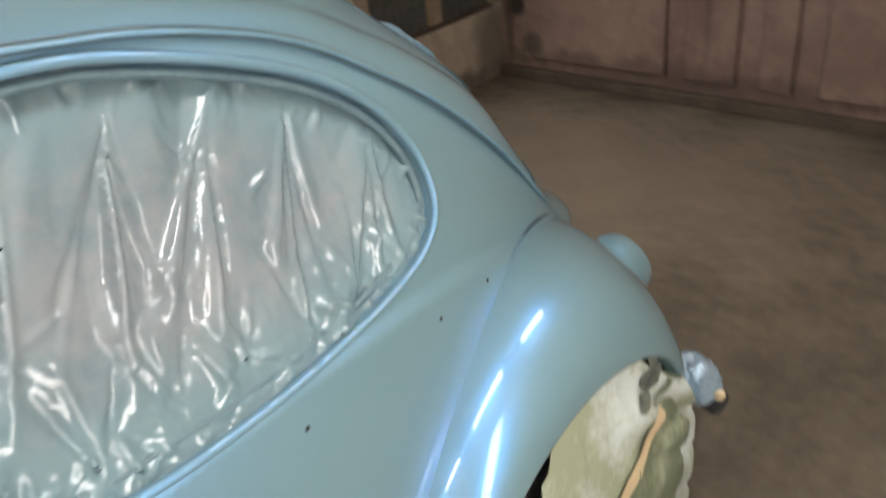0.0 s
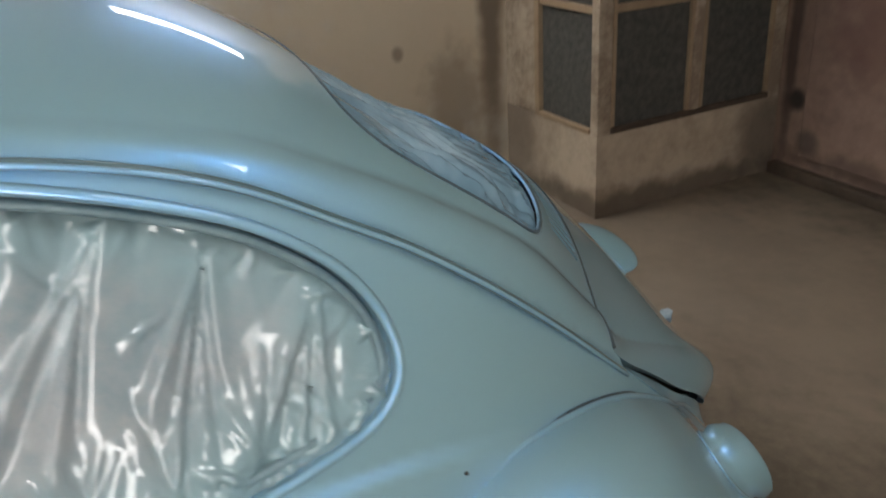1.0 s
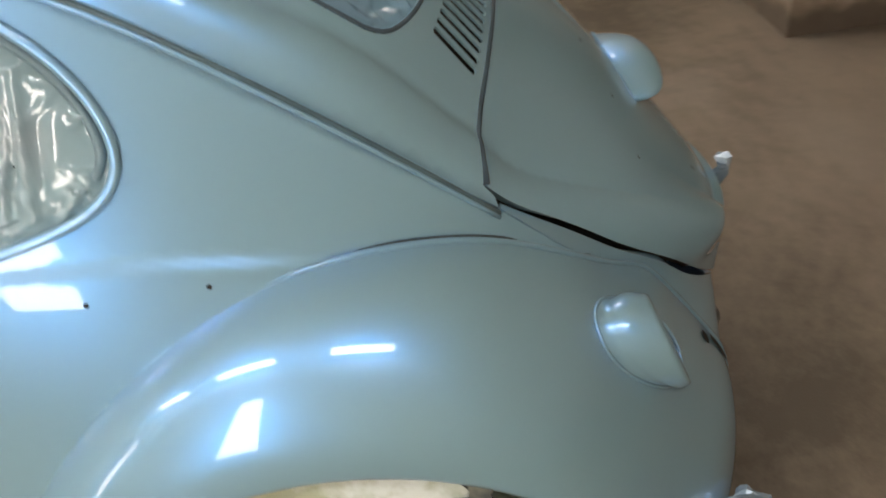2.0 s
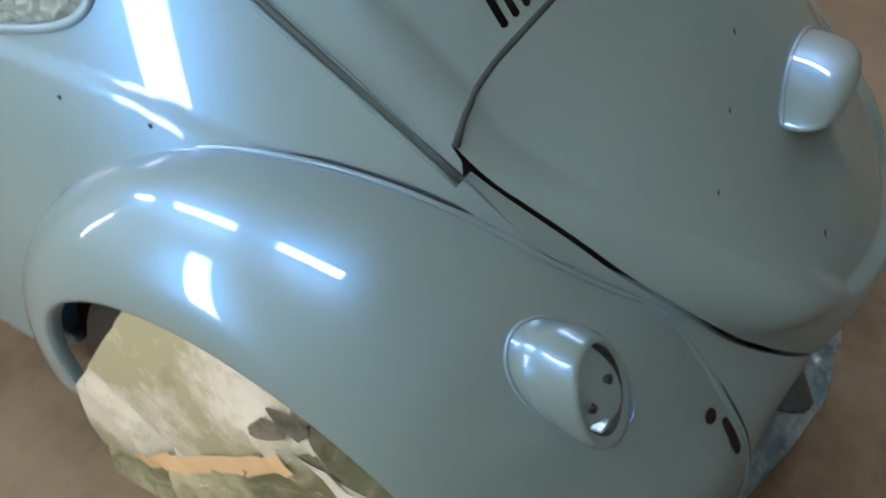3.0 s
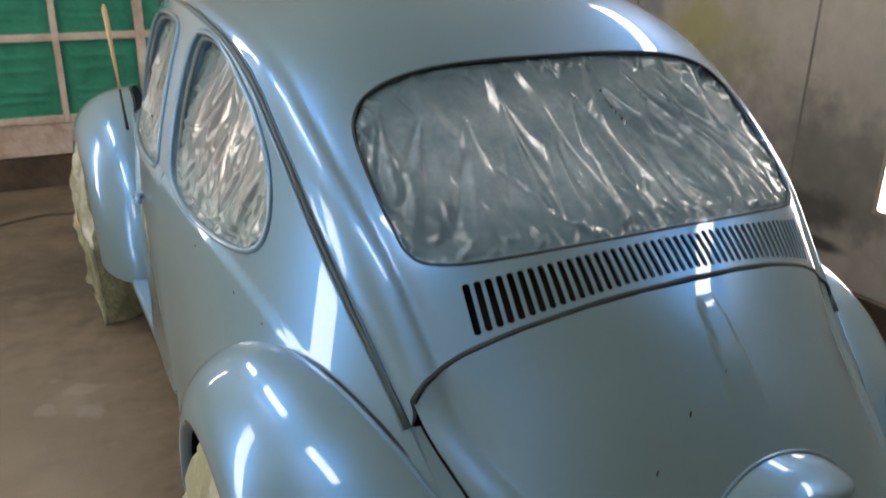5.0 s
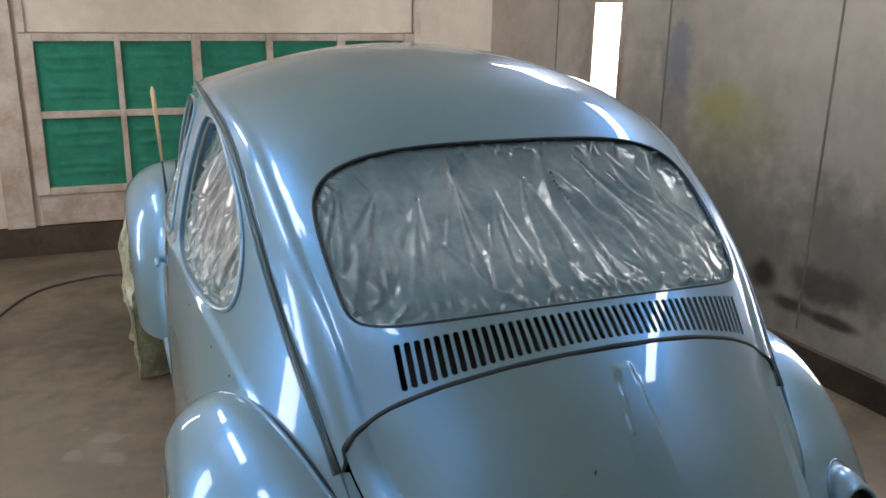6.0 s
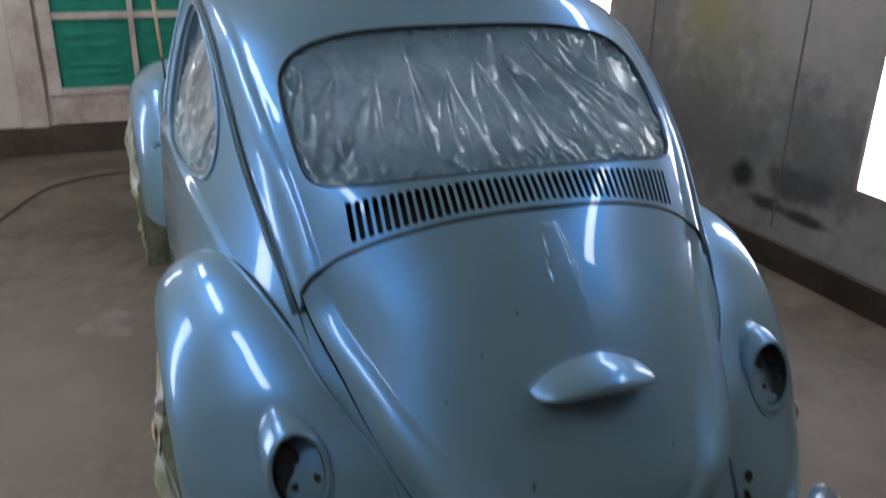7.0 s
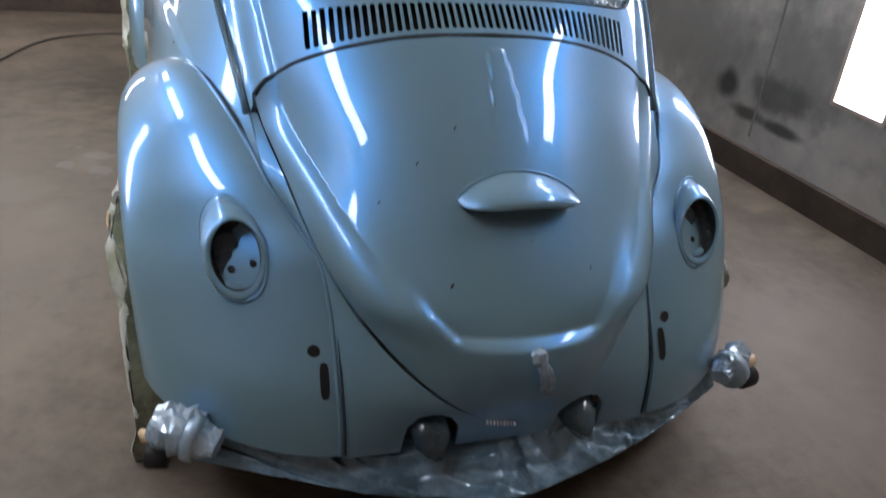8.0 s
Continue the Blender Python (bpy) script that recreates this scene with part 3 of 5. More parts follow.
def ceiling_light(x, y, length=1.16, wide=0.26):
    """A shallow lit trough on the ceiling beside the wall."""
    z = TOP
    t = thing("ceiling_light", "long lit fluorescent trough on the booth ceiling", "light", "ceiling lights", (x, y, z))
    part("diffuser", boxes(((x - wide / 2, y - length / 2, z - 0.05), (x + wide / 2, y + length / 2, z - 0.012))), TUBE_LIGHT, t, "glowing white diffuser")
    for e in (-1, 1):
        part("end_cap", boxes(sorted_box((x - wide / 2 - 0.02, y + e * (length / 2 + 0.001), z - 0.055), (x + wide / 2 + 0.02, y + e * (length / 2 + 0.03), z)), bevel=0.004), FRAME_M, t)
        part("side_rail", boxes(sorted_box((x + e * (wide / 2 + 0.001), y - length / 2, z - 0.055), (x + e * (wide / 2 + 0.02), y + length / 2, z)), bevel=0.004), FRAME_M, t)


for y, length in ((-0.96, 1.04), (0.87, 1.16), (2.76, 1.16)):
    for x in (-1.8, 1.82):
        ceiling_light(x, y, length)


# ---- the car: its shell as curves ----
# The rear of the shell is told by the angle round a point inside the cabin and the distance from it.
OY, OZ = 0.75, 0.5
DEG = 0.0185
shell_r = through_points((-11, -9.5, -5.1, -2.3, 0.55, 3.5, 6.5, 9.8, 16.05, 21.2, 25.5, 32.9, 38.9, 44.1, 48.5, 54.8, 59.8, 64.3, 68.5, 74.7, 90, 106.2, 123, 137, 150),
                         (1.53, 1.52, 1.48, 1.424, 1.366, 1.3135, 1.235, 1.182, 1.103, 1.056, 1.025, 0.984, 0.959, 0.942, 0.928, 0.918, 0.907, 0.895, 0.885, 0.869, 0.86, 0.898, 1.008, 1.16, 1.33))
shell_x = through_points((-11, -9.5, -5.1, -2.3, 0.55, 3.5, 6.5, 9.8, 16.05, 21.2, 25.5, 32.9, 38.9, 48.5, 60, 90, 123, 137, 150),
                         (0.36, 0.36, 0.366, 0.367, 0.37, 0.382, 0.425, 0.47, 0.491, 0.508, 0.522, 0.54, 0.548, 0.553, 0.556, 0.557, 0.52, 0.492, 0.48))
shell_h = through_points((16, 20, 24, 27, 30, 36, 42, 48, 54, 62, 72, 90, 123, 137, 150),
                         (0.205, 0.204, 0.197, 0.187, 0.173, 0.144, 0.127, 0.131, 0.136, 0.138, 0.136, 0.128, 0.085, 0.063, 0.042))
# how square the section is, and the valley inside the rolled edge
shell_p = through_points((16, 22, 26, 30, 40, 50, 62, 76, 100, 150), (2, 2.1, 2.4, 3.4, 4.8, 4.3, 3.1, 2.5, 2.1, 2.05))
valley = through_points((10, 16, 21, 28, 33, 40, 48, 60, 72, 90, 150), (0.062, 0.062, 0.068, 0.072, 0.068, 0.058, 0.05, 0.042, 0.036, 0.034, 0.034))
lid_half = through_points((-7.85, -7.7, -7.3, -6.3, -5, -3.5, -2, 0.3, 1.4, 3.5, 6.5, 10.4, 14.1, 16.8, 18.2),
                          (0.0, 0.028, 0.056, 0.103, 0.155, 0.212, 0.263, 0.324, 0.346, 0.379, 0.411, 0.44, 0.468, 0.482, 0.486))
lid_top = through_points((0, 0.203, 0.256, 0.316, 0.359, 0.404, 0.445, 0.471, 0.486), (24.2, 23.75, 23.4, 22.9, 22.35, 21.6, 20.4, 19.4, 18.2))
shell_r, shell_x, shell_h = eased(shell_r, -11, 150, 1.3), eased(shell_x, -11, 150, 1.0), eased(shell_h, 16, 150, 2.0)
shell_p, valley = eased(shell_p, 16, 150, 3.0), eased(valley, 10, 150, 2.0)
# the lid: half width of its flat field, its distance in the middle and at the field's border, and how deep the field is sunk
field_half = through_points((-7.9, -4, -1.5, 0, 1, 2.2, 3.9, 4.93, 6.26, 7.7, 11, 13.8, 18.9, 24), (0.006, 0.07, 0.125, 0.15, 0.182, 0.222, 0.263, 0.283, 0.308, 0.332, 0.374, 0.405, 0.438, 0.45))
field_half = eased(field_half, -7.9, 24, 0.8)
FIELD_C = (1.3912, -0.7951, -1.0736, -0.1574, 0.203, -1.6114, 0.0385, 0.0584, 1.6831, -0.0011, -0.1341)
FIELD_P = ((0, 0), (0, 2), (0, 4), (1, 0), (1, 2), (1, 4), (2, 0), (2, 2), (2, 4), (3, 0), (3, 2))


def field_r(a, x):
    return sum(c * ((a - 10) / 10) ** i * x**j for c, (i, j) in zip(FIELD_C, FIELD_P))


UP = np.array((2.4, 3.5, 5, 6.5, 8.5, 10.4, 12.5, 14.5, 16.8, 20, 24))
lid_mid = through_points((-8, -6.3, -5, -3.5, -2, -0.5, 0.4, 1.4, *UP), (1.545, 1.558, 1.571, 1.581, 1.585, 1.580, 1.571, 1.5535, *field_r(UP, 0 * UP)))
lid_border = through_points((-8, -6.3, -5, -3.5, -2, -0.5, 0.4, 1.4, *UP), (1.545, 1.552, 1.558, 1.560, 1.557, 1.550, 1.542, 1.5225, *field_r(UP, field_half(UP))))
gap_lift = through_points((-11, -9, -7.3, -6.3, -5, -3.5, -2, 0.3, 1.4, 3.5, 6.5, 10.4, 14.1, 16.8, 20), (0.0, 0.02, 0.04, 0.0541, 0.068, 0.0682, 0.0555, 0.041, 0.0345, 0.029, 0.024, 0.0151, 0.0056, 0.0, 0.0))


lid_mid, lid_border, gap_lift = eased(lid_mid, -8, 24, 0.5), eased(lid_border, -8, 24, 0.5), eased(gap_lift, -11, 20, 0.7)
lid_plain, lid_soft = lid_half, eased(lid_half, -7.85, 18.2, 1.3)


def lid_half(a):
    return lid_plain(a) + (lid_soft(a) - lid_plain(a)) * step_up(a, -4, 0)


def deck_lift(a, x):
    """How far the section rises over its edge: a crown with a rolled bead along each side."""
    half, h, p, v = shell_x(a), shell_h(np.maximum(a, 16)), shell_p(np.maximum(a, 16)), valley(a)
    ax = np.abs(x)
    d = half - ax
    crown = h * (1 - (ax / half) ** p)
    foot = h * (1 - ((half - v) / half) ** p)
    roll = foot * (1 - (1 - np.clip(d / v, 0, 1)) ** 2.4)
    return crown + 0.62 * (1 - 0.6 * step_up(a, 45, 65)) * (1 - step_up(a, 70, 100)) * (roll - crown) * (1 - step_up(d, v - 0.012, v + 0.012))


def shell(u, x):
    """The roof and rear deck above the lid's corners: u is the angle (as a length), x across the car."""
    a = np.asarray(u, float) / DEG
    x = np.asarray(x, float)
    half = shell_x(a)
    r = shell_r(a) + deck_lift(a, x)
    r = r - 0.006 * np.exp(-((half - np.abs(x)) / 0.013) ** 2) * step_up(a, 16, 22)
    return polar(a, r, x)


tuck = through_points((-13, -3, 0, 3, 8, 14, 20), (0.023, 0.021, 0.015, 0.008, 0.003, 0.0, 0.0))


def polar(a, r, x):
    """A point of the shell; the tail tucks in towards its foot."""
    t = np.radians(a)
    d = tuck(np.clip(a, -13, 20))
    return np.stack([x, OY - r * np.cos(t) + d, OZ + r * np.sin(t) - 0.7 * d], -1)


def tail(u, x):
    """The panel beside and below the lid."""
    a = np.asarray(u, float) / DEG
    x = np.asarray(x, float)
    half, w = shell_x(a), lid_half(np.clip(a, -7.85, 18.2)) * step_up(a, -8.5, -7.5)
    lift = gap_lift(a) * (1 - (x / half) ** 2) / np.maximum(1 - (w / half) ** 2, 0.03)
    return polar(a, shell_r(a) + np.minimum(lift, 0.11), x)


def lid_surface(u, x):
    """The engine lid: a gently bowed field inside a rolled rim, sunk towards its foot."""
    a, x = np.asarray(u, float) / DEG, np.asarray(x, float)
    ax = np.abs(x)
    al = np.clip(a, -7.85, 24)
    b = field_half(al)
    w = lid_half(np.clip(a, -7.85, 18.2))
    mid, rim, g = lid_mid(al), lid_border(al), shell_r(al) + gap_lift(np.minimum(al, 20)) + 0.006
    wide_rim = np.maximum(w - b, 0.012)
    k = np.clip((ax - b) / wide_rim, 0, 1.2)
    start = np.clip((mid - rim) / np.maximum(b, 0.03) * wide_rim / np.maximum(rim - g, 0.004), 0, 0.85)
    field = mid - (mid - rim) * (np.minimum(ax, b) / np.maximum(b, 0.02)) ** 2.1
    field = field + (field_r(a, np.minimum(ax, b)) - field) * step_up(a, 1.0, 5.0)
    low = np.where(ax < b, field, field - (field - g) * (start * k + (1 - start) * k**2.7))
    pod = g + (mid - g) * (1 - np.clip(ax / np.maximum(w, 0.02), 0, 1.05) ** 2.2)
    low = pod + (low - pod) * step_up(a, -1.2, 2.5)
    # the sunk field ends in a ledge across the foot
    sunk = 0.021 * step_up(b - ax, -0.006, 0.03 + 0.15 * step_up(a, 0.4, 15)) * step_up(a, 0.0, 0.65) * (1 - step_up(a, -6, 17)) * 1.25
    high = shell_r(a) + deck_lift(a, x)
    t = step_up(step_up(a, 12, 25), 0, 1)
    wide = 0.012 + (23 - a) * 0.0026
    rib = 0.0055 * step_up(a, 13, 19) * (1 - step_up(a, 22.3, 22.9)) * (1 - step_up(np.abs(x - 0.006), wide, wide + 0.008))
    return polar(a, low * (1 - t) + high * t - sunk + rib, x)


SIDE_C = (0.7844, -0.2975, 0.3763, -0.4098, 0.1215, -0.1535, 0.4258, 0.1872, -0.1482, -0.113, -0.4771, 0.0616, 0.3299, 0.1069, -0.1282)
SIDE_P = [(i, j) for i in range(5) for j in range(5) if i + j <= 4]
belt_z = through_points((-0.15, -0.094, -0.014, 0.056, 0.116, 0.222, 0.5, 1.0, 1.8), (0.815, 0.838, 0.868, 0.89, 0.904, 0.92, 0.938, 0.945, 0.93))


def side_x(y, z):
    y, z = np.asarray(y, float), np.asarray(z, float)
    x = sum(c * y**i * z**j for c, (i, j) in zip(SIDE_C, SIDE_P))
    x = x + 0.010 * (1 - step_up(z - belt_z(y), -0.006, 0.016)) * step_up(y, -0.16, 0.02)
    # the cabin narrows towards the front
    return x - 0.11 * (np.maximum(y - 0.8, 0) / 0.9) ** 1.5


def side_left(y, z):
    y, z = np.asarray(y, float), np.asarray(z, float)
    return np.stack([-side_x(y, z), y, z], -1)


def side_right(y, z):
    y, z = np.asarray(y, float), np.asarray(z, float)
    return np.stack([side_x(y, z), y, z], -1)


SEAM_YZ = [(1.0, 1.362), (0.75, 1.36), (0.52, 1.338), (0.425, 1.323), (0.362, 1.306), (0.293, 1.284), (0.22, 1.25), (0.135, 1.195), (0.073, 1.155), (0.004, 1.102), (-0.077, 1.034), (-0.175, 0.942), (-0.235, 0.882), (-0.31, 0.805)]
# the fender's joint with the body: y, z, distance from the middle
JOINT = [(0.46, 0.27, 0.69), (0.44, 0.36, 0.688), (0.385, 0.5, 0.682), (0.31, 0.625, 0.672), (0.21, 0.735, 0.66), (0.098, 0.81, 0.642), (0.01, 0.841, 0.62), (-0.07, 0.847, 0.597), (-0.15, 0.838, 0.573), (-0.21, 0.821, 0.552),
         (-0.276, 0.793, 0.528), (-0.34, 0.752, 0.5), (-0.415, 0.698, 0.47), (-0.477, 0.642, 0.428), (-0.555, 0.581, 0.382), (-0.614, 0.513, 0.37), (-0.67, 0.442, 0.367), (-0.72, 0.369, 0.366), (-0.745, 0.28, 0.362), (-0.75, 0.23, 0.36)]
tuck_z = through_points((0.0, 0.28, 0.42, 0.5, 0.58, 0.72, 0.85), (0.022, 0.022, 0.019, 0.014, 0.008, 0.002, 0.0))
JOINT = [(y + float(tuck_z(z)), z - 0.7 * float(tuck_z(z)), x) if y < -0.2 else (y, z, x) for y, z, x in JOINT]
WINDOW_YZ = [(0.70, 1.305), (0.6, 1.318), (0.514, 1.313), (0.45, 1.298), (0.374, 1.274), (0.286, 1.238), (0.222, 1.203), (0.154, 1.147), (0.116, 1.09), (0.102, 1.036), (0.111, 0.999), (0.143, 0.974), (0.2, 0.960), (0.3, 0.947), (0.45, 0.944), (0.6, 0.95), (0.69, 0.965), (0.715, 1.0), (0.72, 1.15)]


def rounded(poly, times=2):
    """Corner cutting, to round a polygon."""
    p = np.array(poly, float)
    for _ in range(times):
        q = np.roll(p, -1, 0)
        p = np.stack([0.75 * p + 0.25 * q, 0.25 * p + 0.75 * q], 1).reshape(-1, 2)
    return p


def grown(poly, d):
    """A closed polygon moved outward by d."""
    p = np.array(poly, float)
    t = np.roll(p, -1, 0) - np.roll(p, 1, 0)
    t /= np.maximum(np.linalg.norm(t, axis=1, keepdims=True), 1e-9)
    n = np.c_[t[:, 1], -t[:, 0]]
    area = 0.5 * np.sum(p[:, 0] * np.roll(p[:, 1], -1) - np.roll(p[:, 0], -1) * p[:, 1])
    return p + n * d * (1 if area > 0 else -1)


car = thing("car", "freshly painted blue-grey rounded vintage car, masked for spraying", "car", at=(0, 0.8, 0))


# rear window outline, as angle and width
REAR_WIN = [(28.7, 0.0), (28.7, 0.2), (28.85, 0.33), (29.2, 0.395), (30.3, 0.438), (33.5, 0.449), (38, 0.455), (43, 0.455), (45.8, 0.446), (47.8, 0.422), (49.0, 0.385), (49.8, 0.32), (50.2, 0.22), (50.4, 0.1), (50.4, 0.0)]
win_uv = [(a, -x) for a, x in REAR_WIN] + [(a, x) for a, x in REAR_WIN[-2:0:-1]]
win_uv = rounded(np.array([(a * DEG, x) for a, x in win_uv]), 2)


def slot(k, count):
    """One louvre opening of the air grille, as a rounded outline."""
    x = -0.384 + 0.768 * (k + 0.5) / count
    w = 0.768 / count * 0.31
    f = abs(x) / 0.384
    a0, a1 = 24.95 - 2.0 * f**2.2, 27.8 - 0.6 * f**2.2
    pts = [(a0 + 0.12, x - w), (a0, x - 0.4 * w), (a0, x + 0.4 * w), (a0 + 0.12, x + w), (a1 - 0.12, x + w), (a1, x + 0.4 * w), (a1, x - 0.4 * w), (a1 - 0.12, x - w)]
    return np.array([(a * DEG, v) for a, v in pts])


SLOTS = [slot(k, 46) for k in range(46)]


def lid_outline(d=0.0):
    """The lid's outline, shrunk by d."""
    low = [(a, max(float(lid_half(a)) - d - 0.001 * (a < 14) - 0.0035 * float(1 - step_up(a, -2, 5)), 0.0)) for a in np.linspace(16.5, -7.75 + d * 55, 36)]
    top = [(float(lid_top(x)) - d * 50, min(x, 0.486 - d)) for x in (0.486 - d, 0.475, 0.46, 0.445, 0.425, 0.404, 0.359, 0.316, 0.256, 0.203, 0.1)]
    right = top[::-1] + low
    return np.array([(a * DEG, x) for a, x in right] + [(a * DEG, -x) for a, x in right[::-1]])


def deck_outline():
    gap = 0.0045
    top = [(float(lid_top(x)) + gap * 50, x + (gap if x > 0.44 else 0)) for x in (0.1, 0.203, 0.256, 0.316, 0.359, 0.404, 0.425, 0.445, 0.46, 0.475, 0.484)]
    edge = [(16.6, float(shell_x(16.6))), *[(a, float(shell_x(a))) for a in (18, 21.2, 25.5, 29, 33, 39, 44, 48.5, 55, 60, 68, 75, 82, 90, 98, 106, 115, 123, 130, 137)]]
    right = top + [(17.4, 0.4885)] + edge
    return np.array([(a * DEG, x) for a, x in right] + [(a * DEG, -x) for a, x in right[::-1]])


sheet("roof_and_rear_deck", shell, deck_outline(), [win_uv] + SLOTS, PAINT, car, "blue-grey roof pressing with a row of louvres", gap=0.0075, fold=0.012, hole_fold=0.004, stagger=0.0, side=-1)


def apron_outline(side):
    gap = 0.0045
    outer = [(a, float(shell_x(a))) for a in np.linspace(16.4, -10.5, 30)]
    inner = [(a, float(lid_half(a)) + gap - 0.0040 * float(step_up(a, -1, 4)) + 0.003 * float(step_up(a, -7.7, -6) * (1 - step_up(a, -1, 4)))) for a in np.linspace(-7.75, 16.4, 36)]
    half = outer + [(-10.5, 0.0), (-8.05, 0.0)] + inner
    return np.array([(a * DEG, side * x) for a, x in half])


def notch(x):
    """The exhaust cut-out in the apron's foot."""
    return [(-10.45, x - 0.062), (-7.9, x - 0.056), (-6.8, x - 0.036), (-6.4, x - 0.014), (-6.35, x + 0.008), (-6.7, x + 0.034), (-7.8, x + 0.055), (-10.45, x + 0.062)]


for side in (-1, 1):
    sheet("rear_apron", tail, apron_outline(side), [np.array([(a * DEG, side * v) for a, v in notch(0.174)])], PAINT, car, "blue-grey tail panel with exhaust cut-outs", gap=0.012, fold=0.012, side=-1)

lid = sheet("engine_lid", lid_surface, lid_outline(0.0022), [], PAINT, car, "blue-grey rounded engine lid with a rolled rim", gap=0.0065, fold=0.014, side=-1, stagger=0.0)

# the quarter panels and doors
DOOR_REAR, DOOR_FRONT = 0.775, 1.72


def quarter_outline():
    top = [(DOOR_REAR + 0.003, 1.36)] + SEAM_YZ[1:]
    rear = [(-0.36, 0.752), (-0.415, 0.699)]
    joint = [(y, z) for y, z, _ in JOINT[11::-1]]
    return np.array(top + rear + joint + [(0.5, 0.25), (DOOR_REAR + 0.003, 0.25)])


win_hole = rounded(WINDOW_YZ, 2)
door_hole = rounded([(0.86, 0.965), (0.85, 1.0), (0.85, 1.28), (0.87, 1.305), (0.95, 1.318), (1.25, 1.305), (1.42, 1.27), (1.52, 1.2), (1.6, 1.05), (1.64, 0.97), (1.6, 0.95), (0.9, 0.95)], 2)
door_line = [(DOOR_REAR, 1.36), (1.0, 1.362), (1.3, 1.345), (1.5, 1.29), (1.6, 1.18), (1.68, 1.03), (DOOR_FRONT, 0.93), (DOOR_FRONT, 0.36), (1.66, 0.3), (DOOR_REAR + 0.05, 0.3), (DOOR_REAR, 0.35)]
for fn, s in ((side_left, -1), (side_right, 1)):
    quarter = sheet("quarter_panel", fn, quarter_outline(), [win_hole], PAINT, car, "blue-grey rear side panel with trim clip holes", gap=0.009, fold=0.014, hole_fold=0.055, side=s)
    door = sheet("door", fn, grown(door_line, -0.003), [door_hole], PAINT, car, "blue-grey door", gap=0.025, fold=0.02, hole_fold=0.055, side=s)
    # pressed rim round the side window
    for poly, owner in ((win_hole, quarter), (door_hole, door)):
        ring = resample(grown(poly, 0.004), 0.012)
        pts = [(s * (float(side_x(y, z)) + 0.001), y, z) for y, z in ring]
        v, f = tube(pts, 0.0065, 8, closed=True)
        mesh_object("window_rim", v, f, PAINT, owner, "rolled painted window rim")
        ring = resample(grown(poly, -0.012), 0.012)
        v, f = tube([(s * (float(side_x(y, z)) - 0.014), y, z) for y, z in ring], 0.006, 6, closed=True)
        mesh_object("window_seal", v, f, SEAL_GREY, owner, "oversprayed rubber seal")
    for y, z in ((0.169, 0.881), (0.044, 0.866), (0.42, 0.892)):
        x = s * (float(side_x(y, z)) + 0.0006)
        v, f = tube([(x - s * 0.003, y, z), (x, y, z)], 0.0032, 10)
        mesh_object("clip_hole", v, f, BLACK, quarter)
    # drip moulding along the roof seam, down to the lid
    ang = np.r_[16.3:137:60j]
    line = [(s * (float(shell_x(a)) + 0.0145), *polar(a, float(shell_r(a)) - 0.006, 0.0)[1:]) for a in ang]
    v, f = tube(line, 0.003, 8)
    mesh_object("drip_moulding", v, f, PAINT, car, "painted drip moulding along the roof")
    line = [(s * (float(shell_x(a)) + 0.0055), *polar(a, float(shell_r(a)) - 0.0065, 0.0)[1:]) for a in ang]
    v, f = tube(line, 0.0056, 8)
    mesh_object("gutter_line", v, f, GUTTER, car, "dark gutter beside the moulding")

# rubber in the gap over the lid
xs = np.linspace(-0.484, 0.484, 110)
gap_a = lid_top(np.abs(xs)) + 0.03
v, f = tube(shell(gap_a * DEG, xs) - np.stack([0 * xs, -np.cos(np.radians(gap_a)), np.sin(np.radians(gap_a))], -1) * 0.004, 0.0054, 8)
mesh_object("lid_seal", v, f, SEAL, car, "dark rubber seal in the lid gap")

# rear window seal
ring = resample(grown(win_uv, 0.002), 0.012)
v, f = tube(shell(ring[:, 0], ring[:, 1]) - np.array((0, 0, 0.002)), 0.0034, 8, closed=True)
mesh_object("rear_window_seal", v, f, SEAL, car, "dark rubber seal round the rear window")

# dark cavities, shade put into sheet colour: behind the louvres, lid gap and windows
def inner(u, x):
    a = np.asarray(u, float) / DEG
    return shell(u, x) - np.stack([0 * a, -np.cos(np.radians(a)), np.sin(np.radians(a))], -1) * 0.035


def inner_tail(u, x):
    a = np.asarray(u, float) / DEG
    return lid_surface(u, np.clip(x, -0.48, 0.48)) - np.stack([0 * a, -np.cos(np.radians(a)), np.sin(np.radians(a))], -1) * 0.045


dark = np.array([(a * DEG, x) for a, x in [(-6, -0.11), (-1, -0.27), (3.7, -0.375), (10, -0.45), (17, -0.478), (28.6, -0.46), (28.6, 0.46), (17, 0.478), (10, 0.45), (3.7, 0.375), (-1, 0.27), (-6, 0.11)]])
sheet("engine_bay_shade", inner_tail, dark, [], BLACK, car, "black sheet for the shade behind the louvres and lid", gap=0.05, fold=0)
# the cabin's shade is put into this dark inner sheet
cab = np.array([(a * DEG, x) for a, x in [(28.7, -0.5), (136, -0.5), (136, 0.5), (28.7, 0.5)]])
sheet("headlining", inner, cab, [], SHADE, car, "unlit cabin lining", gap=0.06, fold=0)


